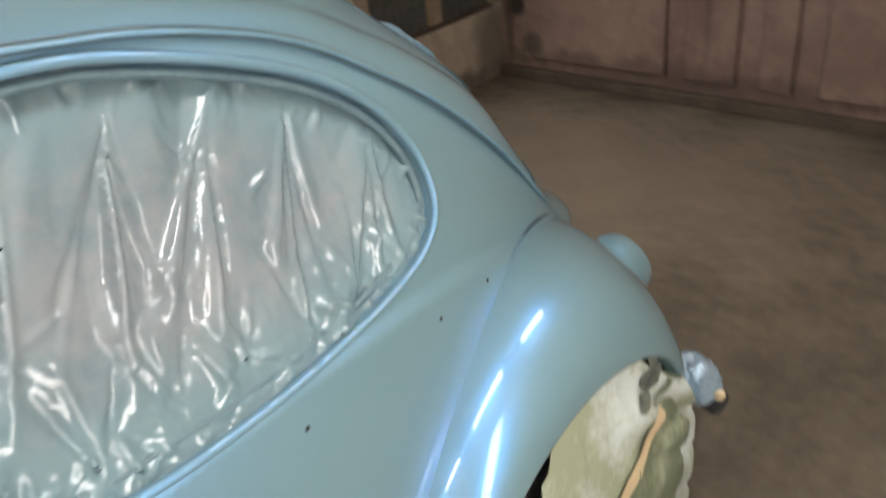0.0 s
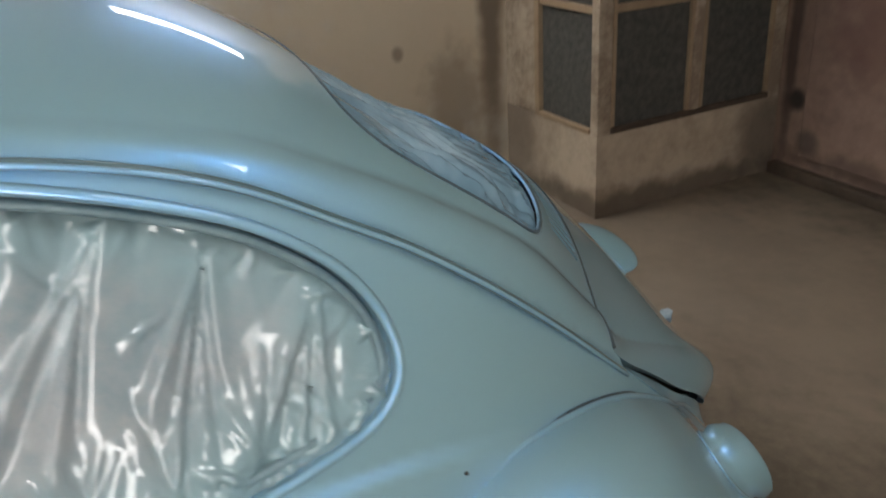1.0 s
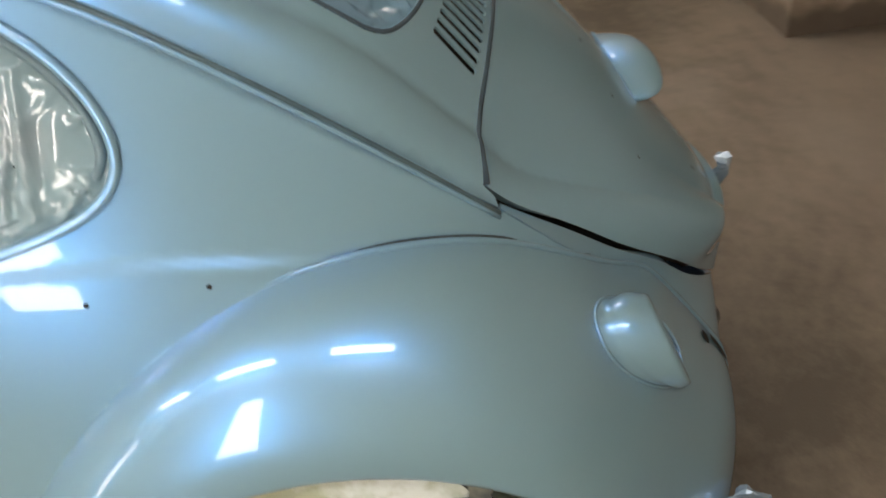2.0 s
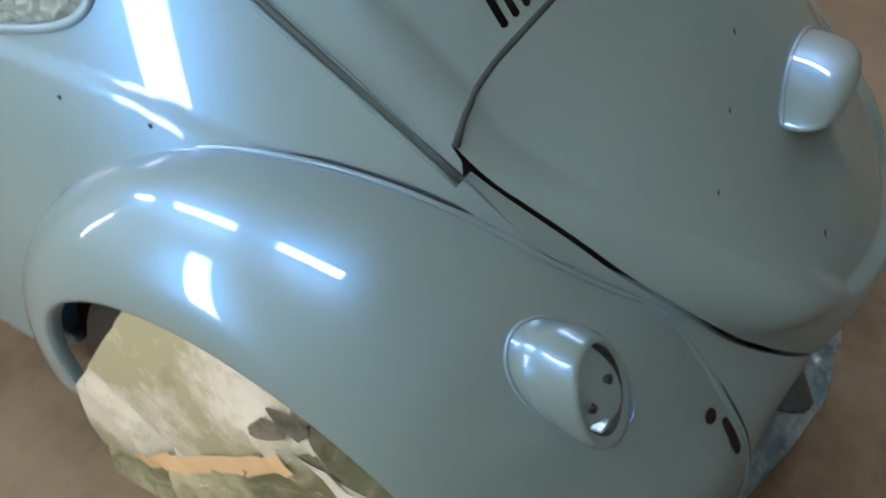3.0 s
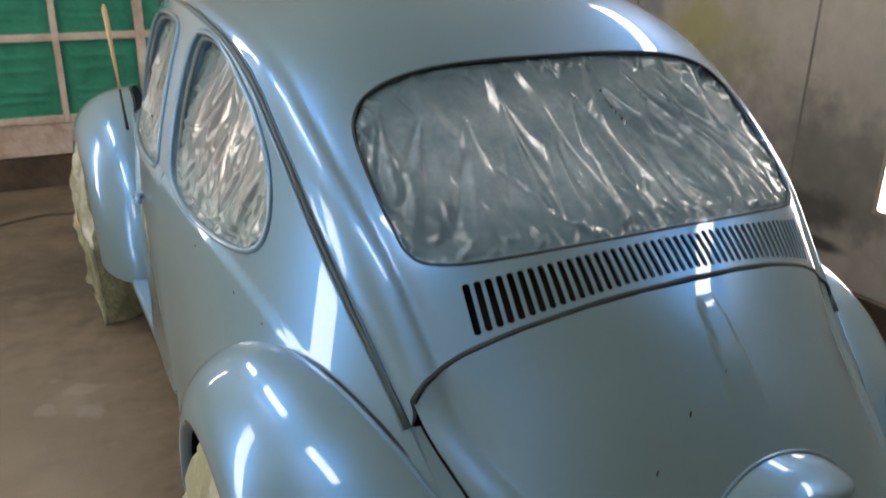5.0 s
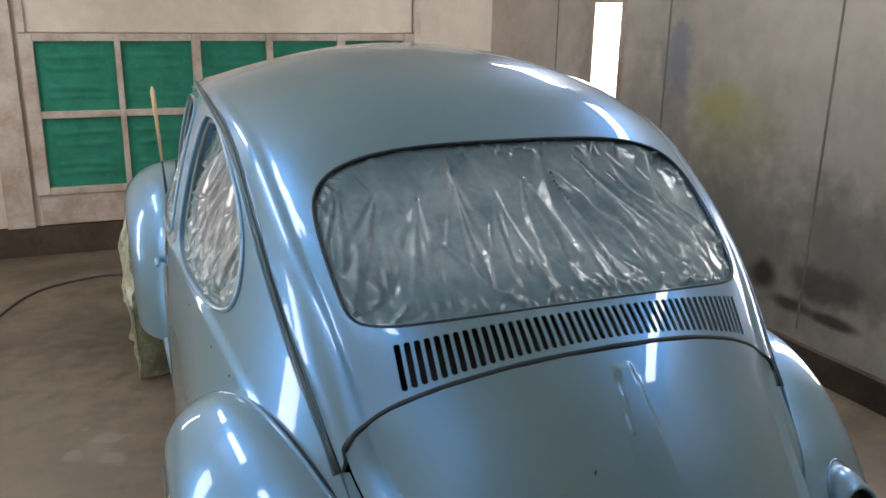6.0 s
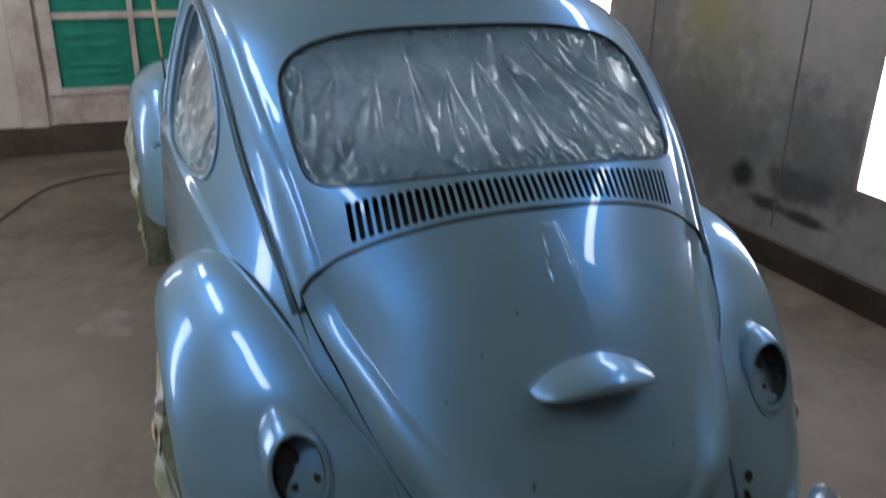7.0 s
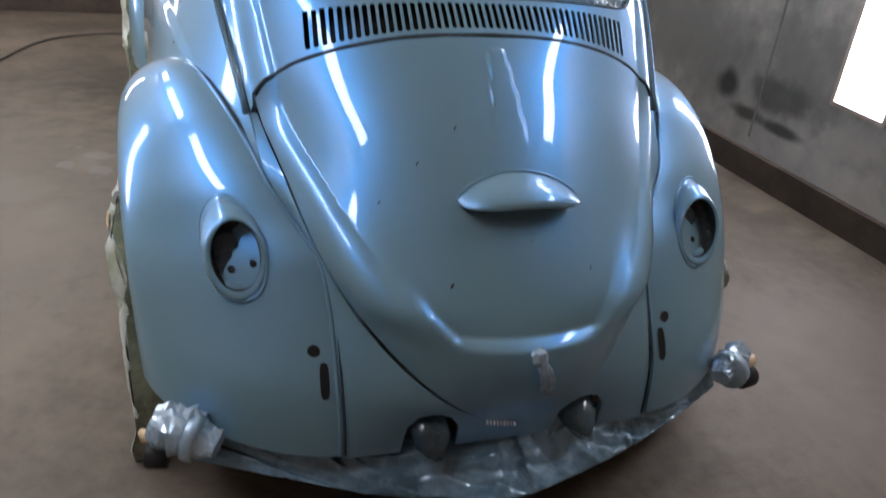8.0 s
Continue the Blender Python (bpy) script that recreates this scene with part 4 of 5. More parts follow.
# ---- fenders ----
def fender_surface(joint, wy, wz, arch, width, s, power):
    """A fender swept round the wheel: from its joint with the body out to the wheel arch."""
    ang = np.array([math.degrees(math.atan2(z - wz, y - wy)) % 360 for y, z, _ in joint])
    ang = np.where(ang > 300, ang - 360, ang)
    rad = np.array([math.hypot(z - wz, y - wy) for y, z, _ in joint])
    order = np.argsort(ang)
    r_in, x_in = through_points(ang[order], rad[order]), through_points(ang[order], np.array([j[2] for j in joint])[order])

    def fn(th, v):
        th, v = np.asarray(th, float), np.asarray(v, float)
        tau = np.clip(v, 0, 1) * (math.pi / 2)
        n = power(th)
        ra, xm = arch(th), width(th)
        x = x_in(th) + (xm - x_in(th)) * np.sin(tau) ** (2 / n)
        r = ra + (r_in(th) - ra) * np.cos(tau) ** (2 / n)
        t = np.radians(th)
        return np.stack([s * x, wy + r * np.cos(t), wz + r * np.sin(t)], -1)
    return fn, ang.min(), ang.max(), r_in, x_in


def fender(name, joint, wy, wz, arch, width, s, power, label):
    fn, a0, a1, r_in, x_in = fender_surface(joint, wy, wz, arch, width, s, power)
    na, nv = 110, 40
    th, vv = np.meshgrid(np.linspace(a0, a1, na), np.linspace(0.0, 1, nv) ** 1.0, indexing="ij")
    p = fn(th.ravel(), vv.ravel()).reshape(na, nv, 3)
    # the arch edge turns inward
    edge = p[:, -1].copy()
    c = np.array([0, wy, wz])
    way = (edge - c) * np.array([0, 1, 1])
    way /= np.linalg.norm(way, axis=1, keepdims=True)
    e1 = edge - way * 0.006 - np.array([s * 0.002, 0, 0])
    e2 = e1 - way * 0.004 - np.array([s * 0.022, 0, 0])
    p = np.concatenate([p, e1[:, None], e2[:, None]], 1)
    nv += 2
    faces = [(i * nv + j, (i + 1) * nv + j, (i + 1) * nv + j + 1, i * nv + j + 1) for i in range(na - 1) for j in range(nv - 1)]
    if s > 0:
        faces = [f[::-1] for f in faces]
    ob = mesh_object(name, p.reshape(-1, 3), faces, PAINT, car, label)
    # black sheet added for the shade under the fender
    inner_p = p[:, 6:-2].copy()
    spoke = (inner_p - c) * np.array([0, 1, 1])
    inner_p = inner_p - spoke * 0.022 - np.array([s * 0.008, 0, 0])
    ni = inner_p.shape[1]
    mesh_object("fender_shade", inner_p.reshape(-1, 3), [(i * ni + j, (i + 1) * ni + j, (i + 1) * ni + j + 1, i * ni + j + 1) for i in range(na - 1) for j in range(ni - 1)], BLACK, ob, "black sheet for the shade under the fender")
    # beading in the joint
    ths = np.linspace(a0, a1, 90)
    line = fn(ths, 0 * ths)
    v, f = tube(line + np.array([s * 0.004, 0, 0.002]), 0.0045, 7)
    mesh_object("joint_beading", v, f, PAINT, ob, "painted beading in the fender joint")
    v, f = tube(line + np.array([-s * 0.0060, -0.001, 0.001]), 0.0025, 6)
    mesh_object("joint_gap", v, f, SEAL, ob, "dark gap beside the beading")
    return ob, fn


REAR_ARCH = through_points((-20, 0, 25, 45, 65, 90, 110, 135, 160, 190), (0.335, 0.335, 0.345, 0.355, 0.36, 0.36, 0.36, 0.365, 0.375, 0.385))
REAR_WIDTH = through_points((-20, 0, 40, 90, 130, 160, 190), (0.755, 0.762, 0.768, 0.77, 0.768, 0.758, 0.745))
REAR_POWER = through_points((-20, 0, 60, 100, 140, 170, 190), (2.0, 2.0, 2.0, 1.95, 1.62, 1.55, 1.7))
FRONT_JOINT = [(1.73, 0.27, 0.60), (1.76, 0.4, 0.598), (1.83, 0.56, 0.59), (1.93, 0.7, 0.575), (2.06, 0.81, 0.555), (2.22, 0.87, 0.535), (2.4, 0.885, 0.52), (2.56, 0.86, 0.47), (2.7, 0.80, 0.43), (2.84, 0.71, 0.4), (2.95, 0.6, 0.38), (3.02, 0.48, 0.37), (3.04, 0.36, 0.37), (3.03, 0.26, 0.37)]
FRONT_ARCH = through_points((-20, 0, 45, 90, 135, 180, 200), (0.38, 0.38, 0.365, 0.36, 0.365, 0.37, 0.37))
FRONT_WIDTH = through_points((-20, 0, 90, 180, 200), (0.72, 0.74, 0.76, 0.755, 0.75))
FRONT_POWER = through_points((-20, 90, 200), (2.1, 2.2, 2.2))
REAR_FENDER = {}
for s in (-1, 1):
    ob, fn = fender("rear_fender", JOINT, -0.02, 0.32, REAR_ARCH, REAR_WIDTH, s, REAR_POWER, "bulging blue-grey rear fender")
    REAR_FENDER[s] = (ob, fn)
    fender("front_fender", FRONT_JOINT, 2.38, 0.32, FRONT_ARCH, FRONT_WIDTH, s, FRONT_POWER, "bulging blue-grey front fender")
    part("running_board", boxes(sorted_box((s * 0.60, 0.43, 0.245), (s * 0.672, 1.76, 0.285)), bevel=0.012), PAINT, car, "narrow painted sill board")
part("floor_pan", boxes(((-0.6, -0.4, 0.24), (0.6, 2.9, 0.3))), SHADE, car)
for s in (-1, 1):
    arc = [(y, z) for y, z, _ in JOINT]
    ring = [(wy, wz, w) for wy, wz, w in ((-0.02 + 0.9 * (y + 0.02), 0.32 + 0.9 * (z - 0.32), max(x - 0.03, 0.34)) for y, z, x in JOINT)]
    v = [(s * 0.3, y, z) for y, z, _ in ring] + [(s * w, y, z) for y, z, w in ring]
    n = len(ring)
    # the housing's black puts the arch's shade into its colour
    mesh_object("wheel_housing", v, [(i, i + 1, n + i + 1, n + i) for i in range(n - 1)] + [tuple(range(n))], BLACK, car, "wheel housing, black for the shade in the arch")

# tail-lamp housings, lenses taken out
def tail_lamp(s):
    base_c, base_a, base_b = Vector((s * 0.553, -0.462, 0.590)), Vector((s * -0.004, -0.058, -0.086)), Vector((s * 0.061, -0.004, 0.002))
    end_c, end_a, end_b = Vector((s * 0.549, -0.522, 0.582)), Vector((s * -0.003, -0.034, -0.080)), Vector((s * 0.061, 0.002, 0.0))
    rings, n = [], 40
    out = (end_c - base_c).normalized()
    def ring(c, a, b):
        return [c + a * math.cos(2 * math.pi * k / n) + b * math.sin(2 * math.pi * k / n) for k in range(n)]
    for t, g in ((-0.55, 1.0), (-0.1, 1.02), (0.0, 1.0), (0.05, 0.94), (0.2, 0.90), (0.45, 0.86), (0.7, 0.92), (0.9, 1.0), (1.0, 1.0)):
        u = max(t, 0) ** 0.8
        rings.append(ring(base_c.lerp(end_c, u) + out * min(t, 0) * 0.05, base_a.lerp(end_a, u) * (1 if t <= 0 else g), base_b.lerp(end_b, u) * (1 if t <= 0 else g)))
    # the pad sits on the fender's skin
    th, vv = np.meshgrid(np.linspace(110, 185, 160), np.linspace(0.05, 1, 120), indexing="ij")
    skin = REAR_FENDER[s][1](th.ravel(), vv.ravel())
    o = np.array(out)
    for row, lift in ((0, -0.02), (1, -0.004), (2, 0.004), (3, 0.009)):
        for k, p in enumerate(rings[row]):
            d = skin - np.array(rings[2 if row < 2 else row][k] if row else p)
            along = d @ o
            side_off = np.linalg.norm(d - along[:, None] * o, axis=1)
            best = int(np.argmin(side_off - 0.02 * along))
            rings[row][k] = Vector(skin[best] + o * lift)
    for row in range(4):
        for _ in range(4):
            rings[row] = [rings[row][k - 1] * 0.25 + rings[row][k] * 0.5 + rings[row][(k + 1) % n] * 0.25 for k in range(n)]
    for k in range(n):
        for row in (4, 5, 6):
            f_ = (row - 3) / 4
            lo_p, hi_p = rings[3][k], rings[7][k]
            mid_p = lo_p.lerp(hi_p, f_)
            rings[row][k] = mid_p + (mid_p - base_c.lerp(end_c, 0.4 + 0.5 * f_)) * (0.09 * math.sin(math.pi * f_))
    gv, gf = tube([p - out * 0.001 for p in rings[2]], 0.0026, 8, closed=True)
    mesh_object("lamp_gasket", gv, gf, PAINT, REAR_FENDER[s][0], "thin sprayed gasket round the lamp housing")
    rings.append(ring(end_c + out * 0.005, end_a * 0.96, end_b * 0.95))
    rings.append(ring(end_c + out * 0.005 - end_a * 0.03, end_a * 0.88, end_b * 0.87))
    rings.append(ring(end_c - end_a * 0.05, end_a * 0.82, end_b * 0.80))
    cup = [ring(end_c + out * 0.0005 - end_a * 0.05, end_a * 0.825, end_b * 0.805), ring(end_c - out * 0.03, end_a * 0.81, end_b * 0.79), ring(end_c - out * 0.05, end_a * 0.6, end_b * 0.6)]
    v = [p for r in rings for p in r]
    f = [(i * n + k, i * n + (k + 1) % n, (i + 1) * n + (k + 1) % n, (i + 1) * n + k) for i in range(len(rings) - 1) for k in range(n)]
    ob = mesh_object("tail_lamp_housing", v, f, PAINT, REAR_FENDER[s][0], "oval painted lamp housing without its lens")
    bm = bmesh.new()
    bm.from_mesh(ob.data)
    bmesh.ops.recalc_face_normals(bm, faces=bm.faces)
    bm.to_mesh(ob.data)
    bm.free()
    ob.data.polygons.foreach_set("use_smooth", [True] * len(ob.data.polygons))
    # the cup's near-black colour paints the shade in the empty housing
    v = [p for r in cup for p in r]
    f = [(i * n + k, i * n + (k + 1) % n, (i + 1) * n + (k + 1) % n, (i + 1) * n + k) for i in range(2) for k in range(n)] + [tuple(range(2 * n, 3 * n))]
    mesh_object("lamp_cup", v, f, CUP, REAR_FENDER[s][0], "inside of the lamp housing, near-black for its shade")
    # the sprayed reflector plate at the back of the cup, with lugs, and torn gasket left round it
    def plate(points, deep, thick, name, mat, label):
        p = [end_c - out * deep + end_a * float(a) + end_b * float(b) * -s for a, b in rounded(np.array(points, float), 2)]
        q = [e - out * thick for e in p]
        m_ = len(p)
        mesh_object(name, p + q, [tuple(range(m_))] + [(i, m_ + i, m_ + (i + 1) % m_, (i + 1) % m_) for i in range(m_)], mat, REAR_FENDER[s][0], label, smooth=False)
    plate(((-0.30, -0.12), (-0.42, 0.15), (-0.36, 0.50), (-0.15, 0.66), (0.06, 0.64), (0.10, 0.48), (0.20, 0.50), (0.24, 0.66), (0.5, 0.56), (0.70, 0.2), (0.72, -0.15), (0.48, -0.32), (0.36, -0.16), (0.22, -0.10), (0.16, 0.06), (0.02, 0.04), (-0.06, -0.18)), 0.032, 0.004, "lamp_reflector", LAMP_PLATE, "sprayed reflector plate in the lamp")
    plate(((0.62, -0.42), (0.80, -0.2), (0.84, 0.15), (0.74, 0.42), (0.66, 0.4), (0.72, 0.1), (0.68, -0.16)), 0.010, 0.014, "lamp_ledge", PAINT, "painted ledge at the cup's foot")
    plate(((0.18, -0.72), (0.12, -0.5), (0.24, -0.42), (0.30, -0.6)), 0.008, 0.010, "lug", CUP, "sprayed fixing lug")
    for a, b, r in ((0.38, 0.15, 0.006),):
        c0 = end_c - out * 0.022 + end_a * a - end_b * b * s
        v, f = tube([c0, c0 + out * 0.006, c0 + out * 0.009], [r * 1.3, r, r * 0.7], 10)
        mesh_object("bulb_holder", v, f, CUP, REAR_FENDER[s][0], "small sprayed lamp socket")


for s in (-1, 1):
    tail_lamp(s)
    fo, fn = REAR_FENDER[s]
    # bracket holes beside the apron
    for th, v0, dth, dv in ((170.3, 0.119, 1.0, 0.026), (175.1, 0.080, 2.9, 0.021)):
        k = np.linspace(0, 2 * np.pi, 24, endpoint=False)
        ee = 0.6 if dth > 2 else 1.0
        tt = th + dth * np.sign(np.cos(k)) * np.abs(np.cos(k)) ** ee
        vv = v0 + dv * np.sign(np.sin(k)) * np.abs(np.sin(k)) ** ee
        p, nr = surface_at(fn, np.c_[tt, vv], 1e-2)
        out = np.array([s * 0.3, -0.9, 0.2])
        nr = nr * np.sign(nr @ out)[:, None]
        mesh_object("bracket_hole", p + nr * 0.0025, [tuple(range(24))], BLACK, fo)

# number-plate lamp cowl and the wrapped lid handle
def lid_y(x, z):
    """How far back the lid lies at a height."""
    a = np.linspace(1.5, 22, 200)
    p = lid_surface(a * DEG, 0 * a + x)
    return float(np.interp(z, p[:, 2], p[:, 1]))


def plate_lamp():
    n, m, half = 48, 14, 0.132
    v, f = [], []
    z_low = 0.728
    for k in range(n + 1):
        x = -half * math.cos(math.pi * k / n)
        e = 1 - (x / half) ** 2
        z_top = z_low + 0.003 + 0.047 * e**0.8
        z_lip = z_low + 0.012 * e
        root = lid_y(x, z_low)
        y_top = lid_y(x, z_top) + 0.004
        y_lip = root + 0.002 - 0.060 * e**0.3 - (root - lid_y(0.0, z_low)) * e**0.3
        for i in range(m + 1):
            t = math.pi / 2 * i / m
            v.append((x + 0.008, y_top + (y_lip - y_top) * math.sin(t) ** 0.92, z_lip + (z_top - z_lip) * math.cos(t) ** 0.92))
        v.append((x * 0.985 + 0.008, y_lip + 0.003, z_lip - 0.003))
        v.append((x * 0.94 + 0.008, root + 0.012, z_lip + 0.004))
    w = m + 3
    # the cowl's underside is blackened to paint the shadow below it
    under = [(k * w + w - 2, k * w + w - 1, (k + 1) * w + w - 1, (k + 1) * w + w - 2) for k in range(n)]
    mesh_object("cowl_underside_shade", v, under, BLACK, lid, "underside of the lamp cowl, blackened for its shadow")
    rim = [Vector(v[k * w]) + Vector((0, -0.006, 0.002)) for k in range(n + 1)]
    gv, gf = tube(rim, 0.003, 8)
    mesh_object("lamp_gasket", gv, gf, PAINT, lid, "thin sprayed gasket round the cowl")
    f = [(k * w + i, k * w + i + 1, (k + 1) * w + i + 1, (k + 1) * w + i) for k in range(n) for i in range(w - 2)]
    ob = mesh_object("plate_lamp_cowl", v, f, PAINT, lid, "domed painted number-plate lamp cowl")
    bm = bmesh.new()
    bm.from_mesh(ob.data)
    bmesh.ops.recalc_face_normals(bm, faces=bm.faces)
    for e in bm.edges:
        if len(e.link_faces) == 2 and e.calc_face_angle() > 0.9:
            e.smooth = False
    bm.to_mesh(ob.data)
    bm.free()
    ob.data.polygons.foreach_set("use_smooth", [True] * len(ob.data.polygons))


plate_lamp()

# specks of dust in the fresh lid paint
for a, x, size in ((15.4, -0.11, 0.0032), (12.4, -0.194, 0.0028), (9.2, -0.274, 0.0025), (3.8, -0.154, 0.004), (4.3, 0.154, 0.003), (6.6, 0.02, 0.002), (17.5, -0.02, 0.0018), (10.6, -0.02, 0.0018)):
    (p,), (nr,) = surface_at(lid_surface, np.array([(a * DEG, x)]))
    nr = Vector(nr * (1 if nr[1] < 0 else -1))
    e1 = nr.orthogonal().normalized()
    e2 = nr.cross(e1)
    ring = [Vector(p) + nr * 0.0006 + (e1 * (1.7 * math.cos(t)) + e2 * (0.6 * math.sin(t) + 0.25 * math.cos(t))) * size * (1 + 0.25 * math.sin(3 * t)) for t in np.linspace(0, 2 * math.pi, 10, endpoint=False)]
    mesh_object("dust_speck", ring + [Vector(p) + nr * 0.0014], [(k, (k + 1) % 10, 10) for k in range(10)], SHADE, lid)

# stub where the door handle was taken off
for s in (-1, 1):
    x = float(side_x(1.05, 0.825))
    v, f = tube([(s * (x - 0.01), 1.05, 0.825), (s * (x + 0.014), 1.05, 0.825), (s * (x + 0.020), 1.035, 0.826), (s * (x + 0.020), 0.985, 0.828)], [0.011, 0.011, 0.010, 0.008], 10)
    mesh_object("handle_stub", v, f, PAINT, car, "small painted handle stub on the door")

# front of the car: hood, screen and cowl (mostly behind the roof)
def hood_surface(u, x):
    u, x = np.asarray(u, float), np.asarray(x, float)
    k = np.clip((u - 1.9) / 1.2, 0, 1)
    half = 0.60 - 0.25 * k**1.5
    z = 0.99 - 0.12 * k - 0.42 * k**3.2 - 0.16 * (x / half) ** 2 * (1 - 0.4 * k)
    return np.stack([x, u, z], -1)


hood_line = [(1.98, 0.0), (1.95, 0.3), (1.9, 0.55), (2.1, 0.56), (2.5, 0.48), (2.9, 0.38), (3.08, 0.2), (3.1, 0.0)]
sheet("hood", hood_surface, np.array(hood_line + [(a, -b) for a, b in hood_line[-2:0:-1]]), [], PAINT, car, "blue-grey front hood", gap=0.04, fold=0.02, side=-1)
bm = bmesh.new()
quad = [bm.verts.new(p) for p in ((-0.44, 1.62, 1.28), (0.44, 1.62, 1.28), (0.48, 1.90, 0.93), (-0.48, 1.90, 0.93))]
bm.faces.new(quad)
bmesh.ops.solidify(bm, geom=bm.faces[:], thickness=0.01)
part("windscreen", bm, FILM_SIDE, car, "masked windscreen")


# ---- masking: film over the windows, wrap on the bumper, paper on the wheels ----
def folds(pts, rows):
    """Height of creased plastic: tent-shaped folds, each with its middle, direction, half length, half width and height."""
    h = np.zeros(len(pts))
    for cx, cy, ang, length, width, high in rows:
        d = pts - (cx, cy)
        c, s_ = math.cos(ang), math.sin(ang)
        along, across = d[:, 0] * c + d[:, 1] * s_, -d[:, 0] * s_ + d[:, 1] * c
        k = np.clip(along / length, -1, 1)
        w = width * (0.55 + 0.45 * k)
        near = np.maximum(1 - np.abs(across + 0.15 * width * k * k) / w, 0)
        h += high * near * np.maximum(1 - np.abs(k), 0) ** 0.7
    return h


def scattered(rng, outline, count, angle, spread, length, width, slope):
    """Random folds over an outline's box."""
    lo, hi = np.min(outline, 0), np.max(outline, 0)
    rows = []
    for _ in range(count):
        w = rng.uniform(*width)
        rows.append((rng.uniform(lo[0], hi[0]), rng.uniform(lo[1], hi[1]), angle + spread * rng.uniform(-1, 1), rng.uniform(*length), w, w * slope * rng.choice((-1, 1)) * rng.uniform(0.5, 1.2)))
    return rows


def gathered(rng, at, count, angle, spread, length, width, slope):
    """Folds that fan out from one gathering point."""
    rows = []
    for k in range(count):
        a = angle + spread * (2 * (k + 0.5) / count - 1) + 0.08 * rng.uniform(-1, 1)
        l, w = rng.uniform(*length), rng.uniform(*width)
        rows.append((at[0] + l * 0.9 * math.cos(a), at[1] + l * 0.9 * math.sin(a), a, l, w, w * slope * rng.choice((-1, 1)) * rng.uniform(0.6, 1.2)))
    return rows


def film(name, fn, outer, mat, label, seed, rows, side=1, gap=0.005, edge=0.045, small=400):
    """A creased film stretched over an opening, gathered and more thickly oversprayed towards its taped border."""
    outer = np.array(outer)
    rng = np.random.RandomState(seed)
    ring = resample(outer, 0.02)
    loop = resample(outer, 0.004)
    inward = grown(outer, -1.0) - outer
    share = np.linspace(0, len(outer), len(loop), endpoint=False)
    inward = np.stack([np.interp(share, np.arange(len(outer) + 1), np.r_[inward[:, c], inward[:1, c]]) for c in (0, 1)], 1)
    tiny = []
    for _ in range(small):
        i = rng.randint(len(loop))
        c = loop[i] + inward[i] * edge * rng.uniform(0.05, 1.0) ** 1.4
        w = rng.uniform(0.005, 0.014)
        tiny.append((c[0], c[1], rng.uniform(0, 6.3), w * rng.uniform(1.1, 3.2), w, w * rng.uniform(0.3, 0.65) * rng.choice((-0.45, 1))))

    def folded(a, b):
        pts = np.c_[np.ravel(a), np.ravel(b)]
        far = near_line(pts, ring)
        p, n = surface_at(fn, pts)
        d = np.clip(folds(pts, rows), -0.010, 0.013) * step_up(far, 0.0, 0.03) - 0.006 * step_up(far, 0.01, 0.12)
        rim = far < edge * 1.5
        d[rim] += folds(pts[rim], tiny) * step_up(far[rim], 0.0, 0.008)
        return (p + side * n * d[:, None]).reshape(*np.shape(a), 3)
    flat = []

    def noted(a, b):
        flat.append(np.c_[np.ravel(a), np.ravel(b)])
        return folded(a, b)
    v, f, n = trimmed(noted, outer, (), gap, 0)
    n = n * side
    ob = mesh_object(name, v, f, mat)
    me = ob.data
    far = near_line(flat[0], ring)
    ragged = 0.5 * lattice_noise(flat[0][:, 0] * 22, flat[0][:, 1] * 22, seed + 21) + 0.3 * lattice_noise(flat[0][:, 0] * 70, flat[0][:, 1] * 70, seed + 22)
    me.attributes.new("overspray", "FLOAT", "POINT").data.foreach_set("value", 1 - step_up(far + ragged * edge * 0.9, edge * 0.4, edge * 3.2))
    bm = bmesh.new()
    bm.from_mesh(me)
    bm.faces.ensure_lookup_table()
    bmesh.ops.reverse_faces(bm, faces=[fc for fc in bm.faces if fc.normal.dot(Vector(n[fc.verts[0].index])) < 0])
    bm.to_mesh(me)
    bm.free()
    me.polygons.foreach_set("use_smooth", [True] * len(me.polygons))
    return tagged(ob, label, "masking film", "masking films")


def sunk_shell(u, x):
    a = np.radians(np.asarray(u, float) / DEG)
    return shell(u, x) - np.stack([0 * a, -np.cos(a), np.sin(a)], -1) * 0.010


def sunk_side(s):
    """The film lies deeper in the frame towards its top."""
    def fn(y, z):
        y, z = np.asarray(y, float), np.asarray(z, float)
        deep = 0.009 + 0.034 * np.clip((z - 0.96) / 0.34, 0, 1.1)
        return np.stack([s * (side_x(y, z) - deep), y + 0 * z, z + 0 * y], -1)
    return fn


rng = np.random.RandomState(19)
top, down = 49.0 * DEG, math.pi
rear_rows = scattered(rng, win_uv, 20, down, 0.5, (0.08, 0.2), (0.035, 0.08), 0.16)
for x, lean, n in ((-0.40, 0.25, 4), (-0.33, 0.3, 6), (-0.25, 0.3, 7), (-0.16, 0.2, 7), (-0.08, 0.15, 7), (0.0, 0.05, 8), (0.07, -0.25, 9), (0.15, -0.4, 10), (0.22, -0.5, 9), (0.31, -0.45, 6)):
    rear_rows += gathered(rng, (top - rng.uniform(0.03, 0.11), x), n, down + lean, 0.25, (0.09, 0.19), (0.009, 0.026), 0.40)
for x in np.linspace(-0.36, 0.36, 9):
    rear_rows += gathered(rng, (31.5 * DEG, x), 3, 0.3 * rng.uniform(-1, 1), 0.5, (0.03, 0.07), (0.006, 0.014), 0.45)
rear_rows += scattered(rng, win_uv, 60, down, 1.0, (0.012, 0.04), (0.005, 0.011), 0.45)
